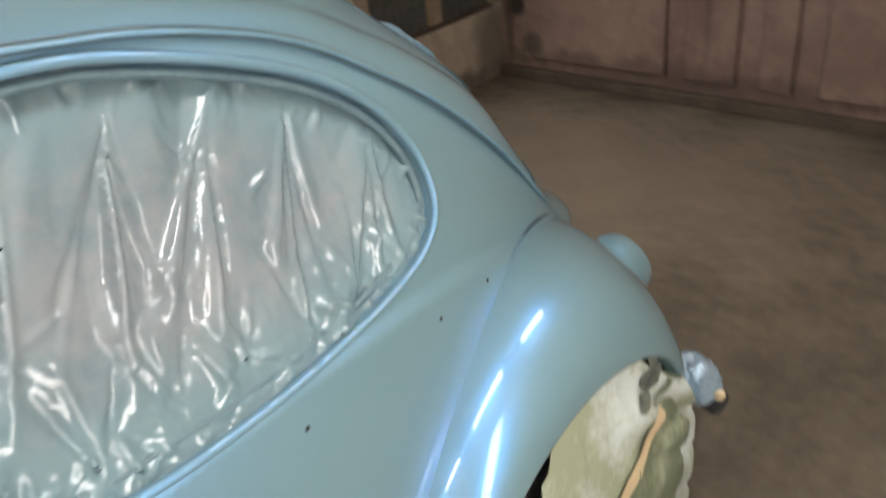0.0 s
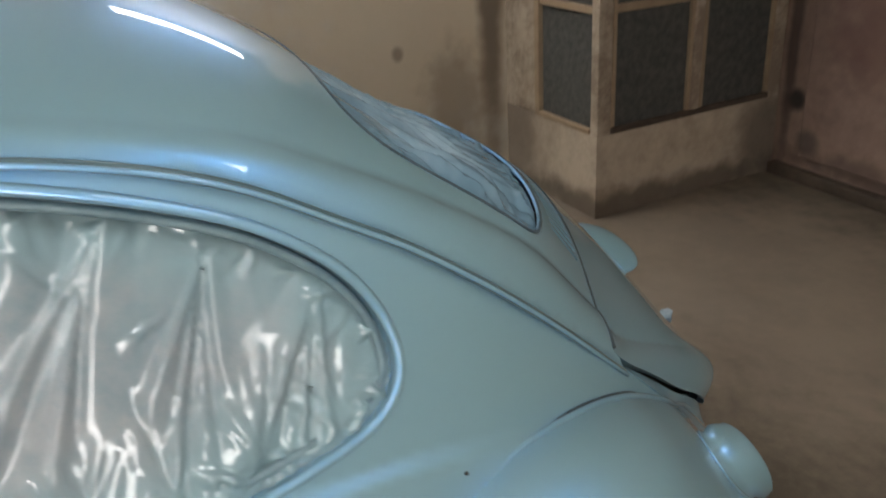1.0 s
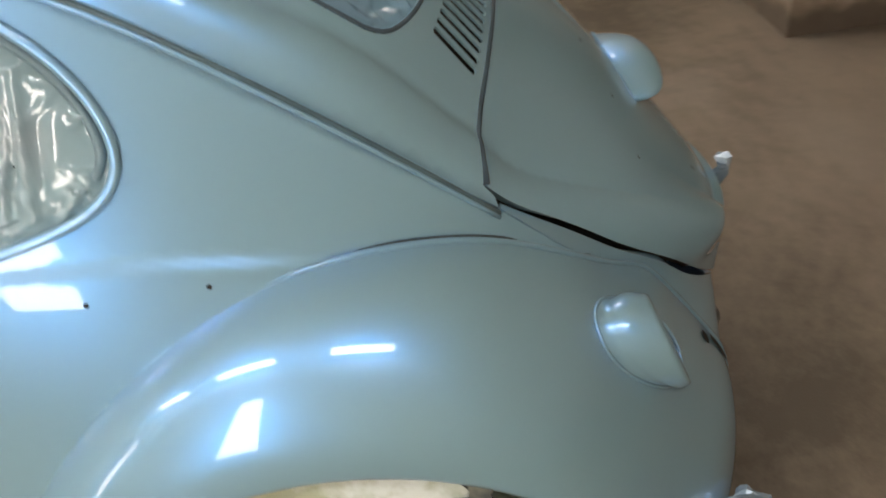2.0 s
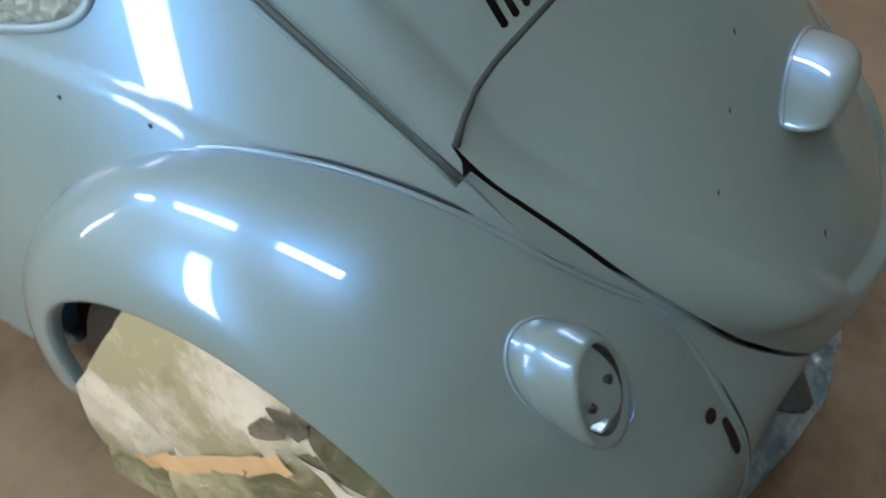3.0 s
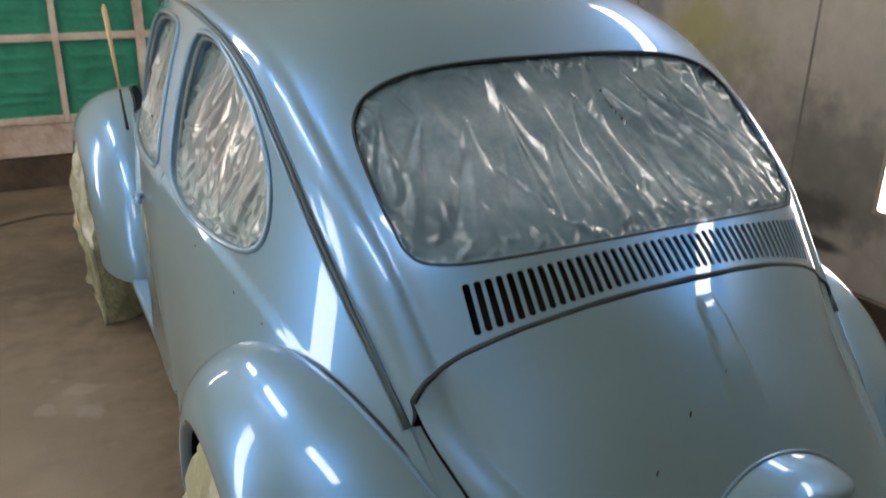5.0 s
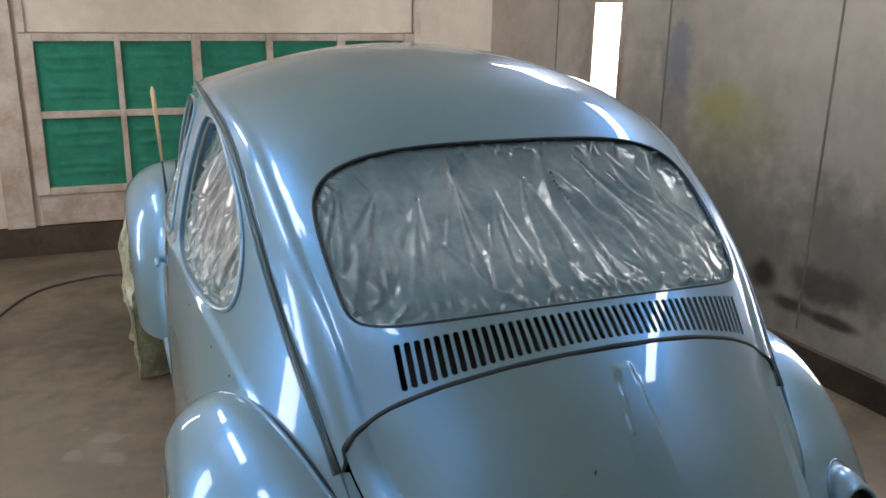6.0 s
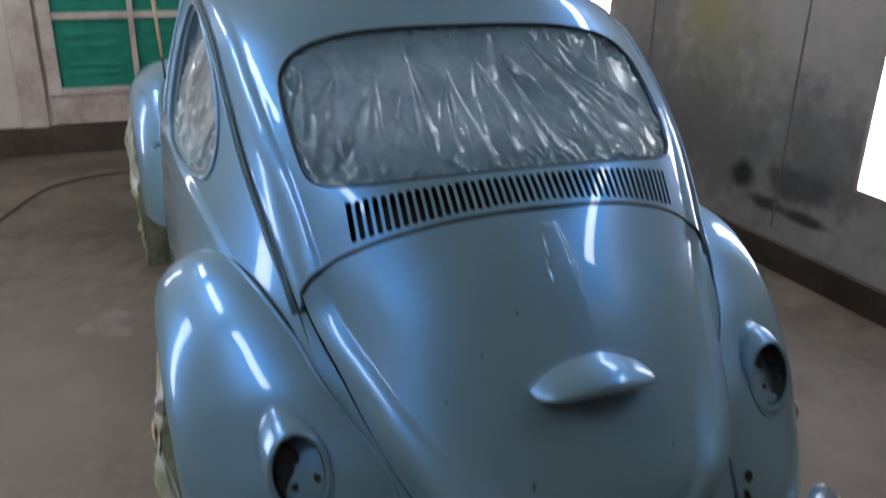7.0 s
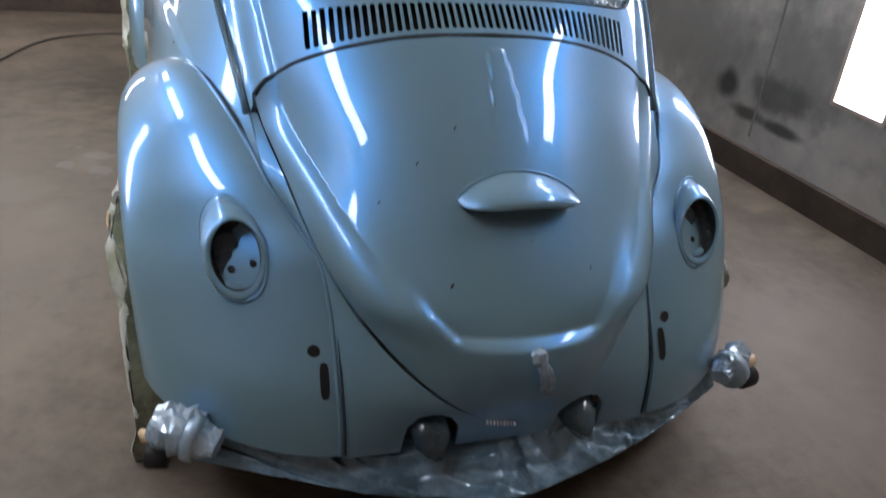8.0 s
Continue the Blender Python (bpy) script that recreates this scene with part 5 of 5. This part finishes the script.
film("masking_film", sunk_shell, grown(win_uv, 0.004), FILM, "crumpled clear film taped over the rear window", 3, rear_rows, -1, gap=0.0042, edge=0.04, small=420)
for s in (-1, 1):
    for hole, label, seed, finer in ((win_hole, "creased film over pale paper in the side window", 11 + s, 0.0042), (door_hole, "creased film over pale paper in the door window", 17 + s, 0.008)):
        rng = np.random.RandomState(seed)
        lo, hi = hole.min(0), hole.max(0)
        way = -math.pi / 2 + 0.36
        side_rows = scattered(rng, hole, 12, way, 0.5, (0.10, 0.22), (0.04, 0.09), 0.15)
        for k in range(6):
            u = (k + 0.7) / 6
            at = (lo[0] + (hi[0] - lo[0]) * u, hi[1] - rng.uniform(0.05, 0.09) - 0.14 * (1 - u) ** 2)
            side_rows += gathered(rng, at, 8, way + 0.25 * u + 0.15 * rng.uniform(-1, 1), 0.30, (0.09, 0.17), (0.008, 0.028), 0.46)
        for k in range(7):
            at = (lo[0] + 0.08 + (hi[0] - lo[0]) * k / 7, lo[1] + 0.03)
            side_rows += gathered(rng, at, 4, math.pi / 2 + 0.3 * rng.uniform(-1, 1), 0.6, (0.03, 0.08), (0.007, 0.016), 0.45)
        side_rows += scattered(rng, hole, 40, way, 1.2, (0.02, 0.06), (0.006, 0.014), 0.4)
        film("masking_film", sunk_side(s), grown(hole, 0.006), FILM_SIDE, label, seed, side_rows, s, gap=finer, edge=0.045, small=460)


def wrapped_bumper():
    """The rear bumper bar under plastic: a sheet drawn from the apron's foot over the bar and under it, with taped ends."""
    n, m = 300, 44
    u, w = np.meshgrid(np.linspace(-1, 1, n), np.linspace(0, 1, m), indexing="ij")
    au = np.abs(u)
    x = 0.665 * u
    back = -0.71 + 0.13 * au**2
    front = -0.845 + 0.225 * au**1.55
    k = np.clip(w / 0.8, 0, 1)
    lip = np.maximum(w - 0.8, 0) / 0.2
    y = 0.02 + back + (front - back) * k + 0.035 * lip**1.5
    z = 0.212 - 0.098 * (1 - 0.42 * au) * k**1.15 - 0.018 * lip
    rng = np.random.RandomState(5)
    flat = np.c_[x.ravel(), (0.24 * w).ravel()]
    box_ = np.array([(-0.66, 0.0), (0.66, 0.24)])
    rows = scattered(rng, box_, 14, 0.1, 0.25, (0.14, 0.32), (0.03, 0.06), 0.28) + scattered(rng, box_, 50, 0.3, 0.7, (0.05, 0.14), (0.010, 0.024), 0.45)
    crumpled = np.array([(-0.02, 0.02), (0.36, 0.22)])
    rows += scattered(rng, crumpled, 45, 1.1, 0.6, (0.03, 0.10), (0.010, 0.022), 0.65) + scattered(rng, crumpled, 60, 0, 3.1, (0.015, 0.035), (0.006, 0.012), 0.55) + scattered(rng, box_, 60, 0, 3.1, (0.012, 0.03), (0.005, 0.010), 0.45)
    crumple = folds(flat, rows).reshape(n, m) * step_up(w, 0.0, 0.12)
    tent = 0.034 * np.exp(-((u - 0.20 - 0.12 * w) / 0.05) ** 2) + 0.026 * np.exp(-((u + 0.30 - 0.1 * w) / 0.06) ** 2)
    p = np.stack([x, y - 0.4 * crumple, z + 0.9 * crumple + tent * step_up(w, 0, 0.25) * (1 - step_up(w, 0.5, 0.9))], -1).reshape(-1, 3)
    f = [(i * m + k, i * m + k + 1, (i + 1) * m + k + 1, (i + 1) * m + k) for i in range(n - 1) for k in range(m - 1)]
    wrap = tagged(mesh_object("bumper_wrap", p, f, WRAP), "silvery crumpled plastic drawn over the rear bumper", "masking film")
    # a second sheet lapped over the first, and ochre tape where the ends are tied
    lo_i, hi_i = int(n * 0.53), int(n * 0.80)
    over = p.reshape(n, m, 3)[lo_i:hi_i].copy()
    cu = np.linspace(0, 1, hi_i - lo_i)[:, None]
    cw = np.linspace(0, 1, m)[None, :]
    over[..., 2] += 0.005 + 0.010 * np.abs(lattice_noise(cu * 7 + 3 * cw, cw * 3, 15)) * np.sin(np.pi * cu) ** 0.5 + 0.012 * np.exp(-(cu / 0.05) ** 2) * step_up(cw, 0.0, 0.3)
    over[..., 1] -= 0.004
    over[..., 0] += 0.03 * (cw - 0.5) * (1 - cu)
    c_n = hi_i - lo_i
    mesh_object("lapped_sheet", over.reshape(-1, 3), [(i * m + k, i * m + k + 1, (i + 1) * m + k + 1, (i + 1) * m + k) for i in range(c_n - 1) for k in range(m - 1)], WRAP, wrap, "second crumpled sheet lapped over the first")
    for s in (-1, 1):
        v, f = tube([(s * 0.640, -0.656, 0.246), (s * 0.660, -0.646, 0.249)], 0.049, 20)
        mesh_object("tape_tie", v, f, WRAP_END, wrap, "silver tape round the gathered end")
        v, f = tube([(s * 0.722, -0.628, 0.232), (s * 0.742, -0.618, 0.240), (s * 0.752, -0.610, 0.250)], [0.012, 0.014, 0.006], 8)
        mesh_object("tape_end", v, f, TAPE, wrap, "torn ochre tape end")
    bar = [(0.60 * k, -0.735 + 0.15 * abs(k) ** 1.8, 0.11 + 0.06 * k * k) for k in np.linspace(-1, 1, 40)]
    v, f = tube(bar, 0.028, 10)
    mesh_object("bumper_bar", v, f, SHADE, car, "bumper bar under the wrap")
    for s in (-1, 1):
        pts, rad = [], []
        for i in range(13):
            u = i / 12
            pts.append((s * (0.605 + (0.122 if s < 0 else 0.108) * u), -0.672 + 0.067 * u, (0.236 if s < 0 else 0.246) + 0.024 * u))
            rad.append((0.030 + 0.019 * min(1, u / 0.45) - 0.018 * max(0, u - 0.8) / 0.2) * (1 if s < 0 else 0.68))
        v, f = tube(pts, rad, 19)
        rng = np.random.RandomState(31 + s)
        twist = rng.uniform(-1, 1, 13)
        v = [Vector(p) + (Vector(p) - Vector(pts[min(k // 19, 12)])) * (0.30 * float(lattice_noise(k // 19 * 0.35 + s, k % 19 * 0.33 + 0.2 * (k // 19), 3)) + 0.11 * rng.uniform(-1, 1)) + Vector((0.004 * float(twist[min(k // 19, 12)]), 0, 0.003 * rng.uniform(-1, 1))) for k, p in enumerate(v)]
        ob = tagged(mesh_object("bumper_end_wrap", v, f, WRAP_END, smooth=False), "crumpled silver plastic tied round the bumper end", "masking film")
        v, f = tube([(s * 0.70, -0.640, 0.206), (s * 0.738, -0.632, 0.206), (s * 0.742, -0.631, 0.206)], [0.030, 0.030, 0.027], 16)
        mesh_object("open_end", v, f, SHADE, ob, "dark open bar end")


wrapped_bumper()

# sleeves on the tail pipes
for s in (-1, 1):
    pts = [(s * 0.174, -0.66 - 0.018 * k, 0.268 - 0.0022 * k - 0.0006 * k * k) for k in range(8)]
    v, f = tube(pts, [0.046, 0.047, 0.047, 0.046, 0.044, 0.040, 0.030, 0.014], 14)
    rng = np.random.RandomState(43 + s)
    v = [p + Vector((0.002 * rng.uniform(-1, 1), 0.002 * rng.uniform(-1, 1), 0.002 * rng.uniform(-1, 1) + 0.006 * math.sin(3 * s + p[0] * 130 + p[1] * 60))) for p in v]
    tagged(mesh_object("pipe_wrap", v, f, SLEEVE), "dark glossy film drawn over an exhaust stub", "masking film", "pipe sleeves")

# row of stamped marks at the lid's foot, their glint put into white colour
plate = thing("stamped_marks", "row of small marks on the lid foot, their glint painted white", "marks", at=(0.05, -0.80, 0.36))
for k in range(9):
    a, x = -7.15 - 0.10 * k, -0.062 + 0.0085 * k
    (p,), (nr,) = surface_at(lid_surface, np.array([(a * DEG, x)]))
    nr = nr * (1 if nr[1] < 0 else -1)
    c = Vector(p + nr * 0.006)
    w, h = (0.0024, 0.0016, 0.0028)[k % 3], 0.0045
    up = Vector((0.1, 0.75, 0.65)).normalized()
    q = [c + Vector((i * w, 0, 0)) + up * (j * h) for i, j in ((-1, -1), (1, -1), (1, 1), (-1, 1))]
    mesh_object("mark", q + [e - Vector(nr) * 0.001 for e in q], [(0, 1, 2, 3), (0, 4, 5, 1), (1, 5, 6, 2), (2, 6, 7, 3), (3, 7, 4, 0)], MARK, plate, smooth=False)

# wrapped handle on the lid
pts = [(-0.01 + 0.0062 * k, -0.834 + 0.003 * k - 0.020 * math.sin(math.pi * k / 8), 0.506 - 0.0148 * k) for k in range(9)]
v, f = tube(pts, [0.0135 + 0.003 * math.sin(k * 1.9 + 0.5) for k in range(9)], 9)
rng = np.random.RandomState(8)
v = [p + Vector((0.0035 * rng.uniform(-1, 1), 0.004 * rng.uniform(-1, 1), 0.003 * rng.uniform(-1, 1))) for p in v]
tagged(mesh_object("handle_wrap", v, f, WRAP_END, smooth=False), "silver plastic wrapped round the lid handle", "masking film")


def wheel(x, y, s):
    t = thing("wheel", "black road wheel under masking paper", "wheel", "wheels", (x, y, 0))
    n, prof = 40, [(0.19, -0.06), (0.25, -0.075), (0.30, -0.075), (0.318, -0.055), (0.322, 0), (0.318, 0.055), (0.30, 0.075), (0.25, 0.075), (0.19, 0.06)]
    v = [(x + w, y + r * math.cos(2 * math.pi * k / n), 0.322 + r * math.sin(2 * math.pi * k / n)) for r, w in prof for k in range(n)]
    f = [(i * n + k, i * n + (k + 1) % n, (i + 1) * n + (k + 1) % n, (i + 1) * n + k) for i in range(len(prof) - 1) for k in range(n)]
    mesh_object("tyre", v, f, RUBBER, t)
    v, f = tube([(x - 0.05, y, 0.322), (x + 0.03 * s, y, 0.322)], 0.192, 32)
    mesh_object("rim", v, f, SHADE, t)


for s in (-1, 1):
    for y in (-0.02, 2.38):
        wheel(s * 0.655, y, s)


def paper_cover(y0, s, outline, seed, tape, white=False):
    """Masking paper hung over a wheel inside the arch: a pale upper sheet, a khaki lower sheet and a strip of tape across."""
    outline = np.array(outline)
    rng = np.random.RandomState(seed)
    rows = scattered(rng, outline, 30, 1.1, 1.0, (0.08, 0.22), (0.03, 0.07), 0.30) + scattered(rng, outline, 40, 0.6, 1.5, (0.03, 0.09), (0.010, 0.025), 0.4)

    def fn(y, z):
        y, z = np.asarray(y, float), np.asarray(z, float)
        b = np.clip(1 - z / 0.68, 0, 1)
        a = (y - y0) / 0.36
        h = folds(np.c_[np.ravel(y), np.ravel(z)], rows).reshape(np.shape(y))
        x = 0.738 + 0.050 * np.sin(np.pi * np.minimum(b * 1.15, 1)) ** 0.8 * (1 - 0.4 * a * a) + 1.3 * np.clip(h, -0.02, 0.03) * step_up(b, 0.02, 0.2) + 0.03 * b**3
        return np.stack([s * x, y, z], -1)
    v, f, n = trimmed(fn, outline, (), 0.012, 0)
    ob = mesh_object("wheel_cover", v, f, PAPER_PALE)
    tagged(ob, "creased khaki and white masking paper hung over a wheel", "masking paper", "wheel covers")
    (ya, za), (yb, zb) = tape
    # the khaki sheet below the tape
    flip = 1 if ya > yb else -1
    dy, dz = ya - yb, za - zb
    reach = 1.6
    line = [(yb - dy * 0.15, zb - dz * 0.15), (ya + dy * reach, za + dz * reach)]
    cut = []
    for p, q in zip(outline, np.roll(outline, -1, 0)):
        sp, sq = (dy * (p[1] - zb) - dz * (p[0] - yb)) * flip, (dy * (q[1] - zb) - dz * (q[0] - yb)) * flip
        if sp <= 0:
            cut.append(p)
        if (sp < 0) != (sq < 0):
            cut.append(p + (q - p) * sp / (sp - sq))
    if len(cut) > 2:
        lower = lambda y, z: fn(y, z) + np.array([s * 0.003, 0, 0])
        v, f, n = trimmed(lower, grown(np.array(cut), -0.004), (), 0.014, 0)
        mesh_object("khaki_sheet", v, f, PAPER, ob, "creased khaki paper")
    k = np.linspace(0, 1, 40)
    across = np.array([-(zb - za), yb - ya]) / math.hypot(yb - ya, zb - za) * 0.019
    rows_t = [fn(ya + (yb - ya) * k + e * across[0], za + (zb - za) * k + e * across[1]) for e in (-1, 0, 1)]
    # the tape is stretched over the creases, so it lies on their tops
    tops = np.max([s * r[:, 0] for r in rows_t], axis=0)
    tops = np.array([tops[max(i - 2, 0):i + 3].max() for i in range(40)])
    tops = np.convolve(np.pad(tops, 4, mode="edge"), np.ones(9) / 9, "valid")
    for r, e in zip(rows_t, (-1, 0, 1)):
        r[:, 0] = s * (np.maximum(0.6 * tops + 0.4 * s * r[:, 0], s * r[:, 0]) + 0.0035 - 0.001 * abs(e))
    mesh_object("tape_strip", np.concatenate(rows_t), [(r * 40 + i, r * 40 + i + 1, r * 40 + 41 + i, r * 40 + 40 + i) for r in (0, 1) for i in range(39)], TAPE, ob, "strip of ochre masking tape")
    # a white strip down the edge behind
    strip = np.array([p for p in outline if p[0] < y0 - 0.15 and p[1] < 0.56])
    strip = strip[np.argsort(strip[:, 1])]
    zs = np.linspace(max(strip[0, 1], 0.02), strip[-1, 1], 30)
    ys = np.interp(zs, strip[:, 1], strip[:, 0])
    wide = 0.055 + 0.018 * np.sin(zs * 19 + seed) + 0.01 * np.sin(zs * 47)
    cols = [fn(ys + 0.006 + wide * e, zs) + np.array([s * (0.004 + 0.006 * math.sin(3 * e)), 0, 0]) for e in (0.0, 0.35, 0.7, 1.0)]
    if white:
        mesh_object("white_strip", np.concatenate(cols), [(r * 30 + i, r * 30 + i + 1, r * 30 + 31 + i, r * 30 + 30 + i) for r in range(3) for i in range(29)], PAPER_PALE, ob, "crumpled white film strip")
    # the paper folded back round the tyre behind
    back = [p for p in outline if p[0] < y0 - 0.15 and p[1] < 0.66]
    back = np.array(sorted(back, key=lambda p: p[1]))
    zs, ds = np.linspace(back[0, 1], back[-1, 1], 34), np.linspace(0, 1, 9)
    edge = fn(np.interp(zs, back[:, 1], back[:, 0]), zs)
    wave = lattice_noise(zs[:, None] * 16 + 2 * ds[None, :], ds[None, :] * 3 + 0 * zs[:, None], seed)
    flap = edge[:, None] + np.stack([-s * 0.15 * ds[None, :] + 0 * wave, 0.035 * ds[None, :] ** 1.5 + 0.016 * wave * ds[None, :] ** 0.5, 0.012 * wave * ds[None, :]], -1)
    flap[..., 2] = np.maximum(flap[..., 2], 0.004)
    mesh_object("folded_flap", flap.reshape(-1, 3), [(i * 9 + j, i * 9 + j + 1, i * 9 + j + 10, i * 9 + j + 9) for i in range(33) for j in range(8)], PAPER, ob, "khaki paper folded round the tyre", smooth=False)
    # torn, oversprayed patches by the arch
    for oy, oz, r1, r2 in ((0.0, 0.055, 0.030, 0.026), (0.032, 0.035, 0.022, 0.016), (-0.016, 0.085, 0.016, 0.022)):
        k = np.linspace(0, 2 * np.pi, 18, endpoint=False)
        ring = fn(yb + oy + r1 * np.cos(k) * (1 + 0.3 * np.sin(3 * k + oy * 90)), zb + oz + r2 * np.sin(k) * (1 + 0.3 * np.cos(2 * k))) + np.array([s * 0.006, 0, 0])
        mid = ring.mean(0)
        mesh_object("sprayed_patch", np.concatenate([ring, mid[None]]), [(i, (i + 1) % 18, 18) for i in range(18)], PAPER_DARK, ob, "patch dark with overspray")
    return ob


REAR_COVER = [(0.06, 0.655), (0.17, 0.50), (0.275, 0.36), (0.33, 0.2), (0.35, 0.004), (-0.42, 0.004), (-0.43, 0.2), (-0.385, 0.43), (-0.325, 0.51), (-0.265, 0.545), (-0.225, 0.585), (-0.17, 0.645), (-0.126, 0.668), (-0.03, 0.69)]
FRONT_COVER = [(2.38, 0.665), (2.52, 0.64), (2.66, 0.53), (2.73, 0.35), (2.74, 0.004), (2.0, 0.004), (2.01, 0.3), (2.06, 0.5), (2.18, 0.62), (2.28, 0.66)]
for s in (-1, 1):
    paper_cover(-0.05, s, REAR_COVER, 5 + s, ((0.19, 0.20), (-0.20, 0.53)), white=True)
    paper_cover(2.38, s, FRONT_COVER, 9 + s, ((2.6, 0.3), (2.3, 0.32)))

# aerial with taped tip on the front fender, and the hinge stub
aerial = thing("aerial", "thin car aerial with masking tape on its upper part", "aerial", at=(-0.6, 1.98, 0.85))
v, f = tube([(-0.600, 1.945, 0.81), (-0.606, 1.985, 0.96)], [0.006, 0.004], 8)
mesh_object("rod", v, f, SEAL, aerial)
v, f = tube([(-0.606, 1.985, 0.96), (-0.611, 2.02, 1.09), (-0.617, 2.055, 1.235), (-0.618, 2.06, 1.255)], [0.005, 0.007, 0.010, 0.004], 8)
mesh_object("tape_sleeve", v, f, TAPE, aerial, "ochre masking tape sleeve")

# air hose on the floor
hose_x = through_points((0, 1, 2, 3, 4, 5, 6, 7), (-1.75, -1.62, -1.45, -1.26, -0.98, -0.76, -0.35, 0.0))
hose_y = through_points((0, 1, 2, 3, 4, 5, 6, 7), (1.9, 2.4, 2.9, 3.35, 3.53, 3.53, 3.40, 3.3))
k = np.linspace(0, 7, 60)
pts = np.stack([hose_x(k), hose_y(k), 0 * k + 0.0075], -1)
v, f = tube(pts, 0.0075, 8)
tagged(mesh_object("air_hose", v, f, HOSE), "dark rubber air hose lying in a curve on the floor", "hose")
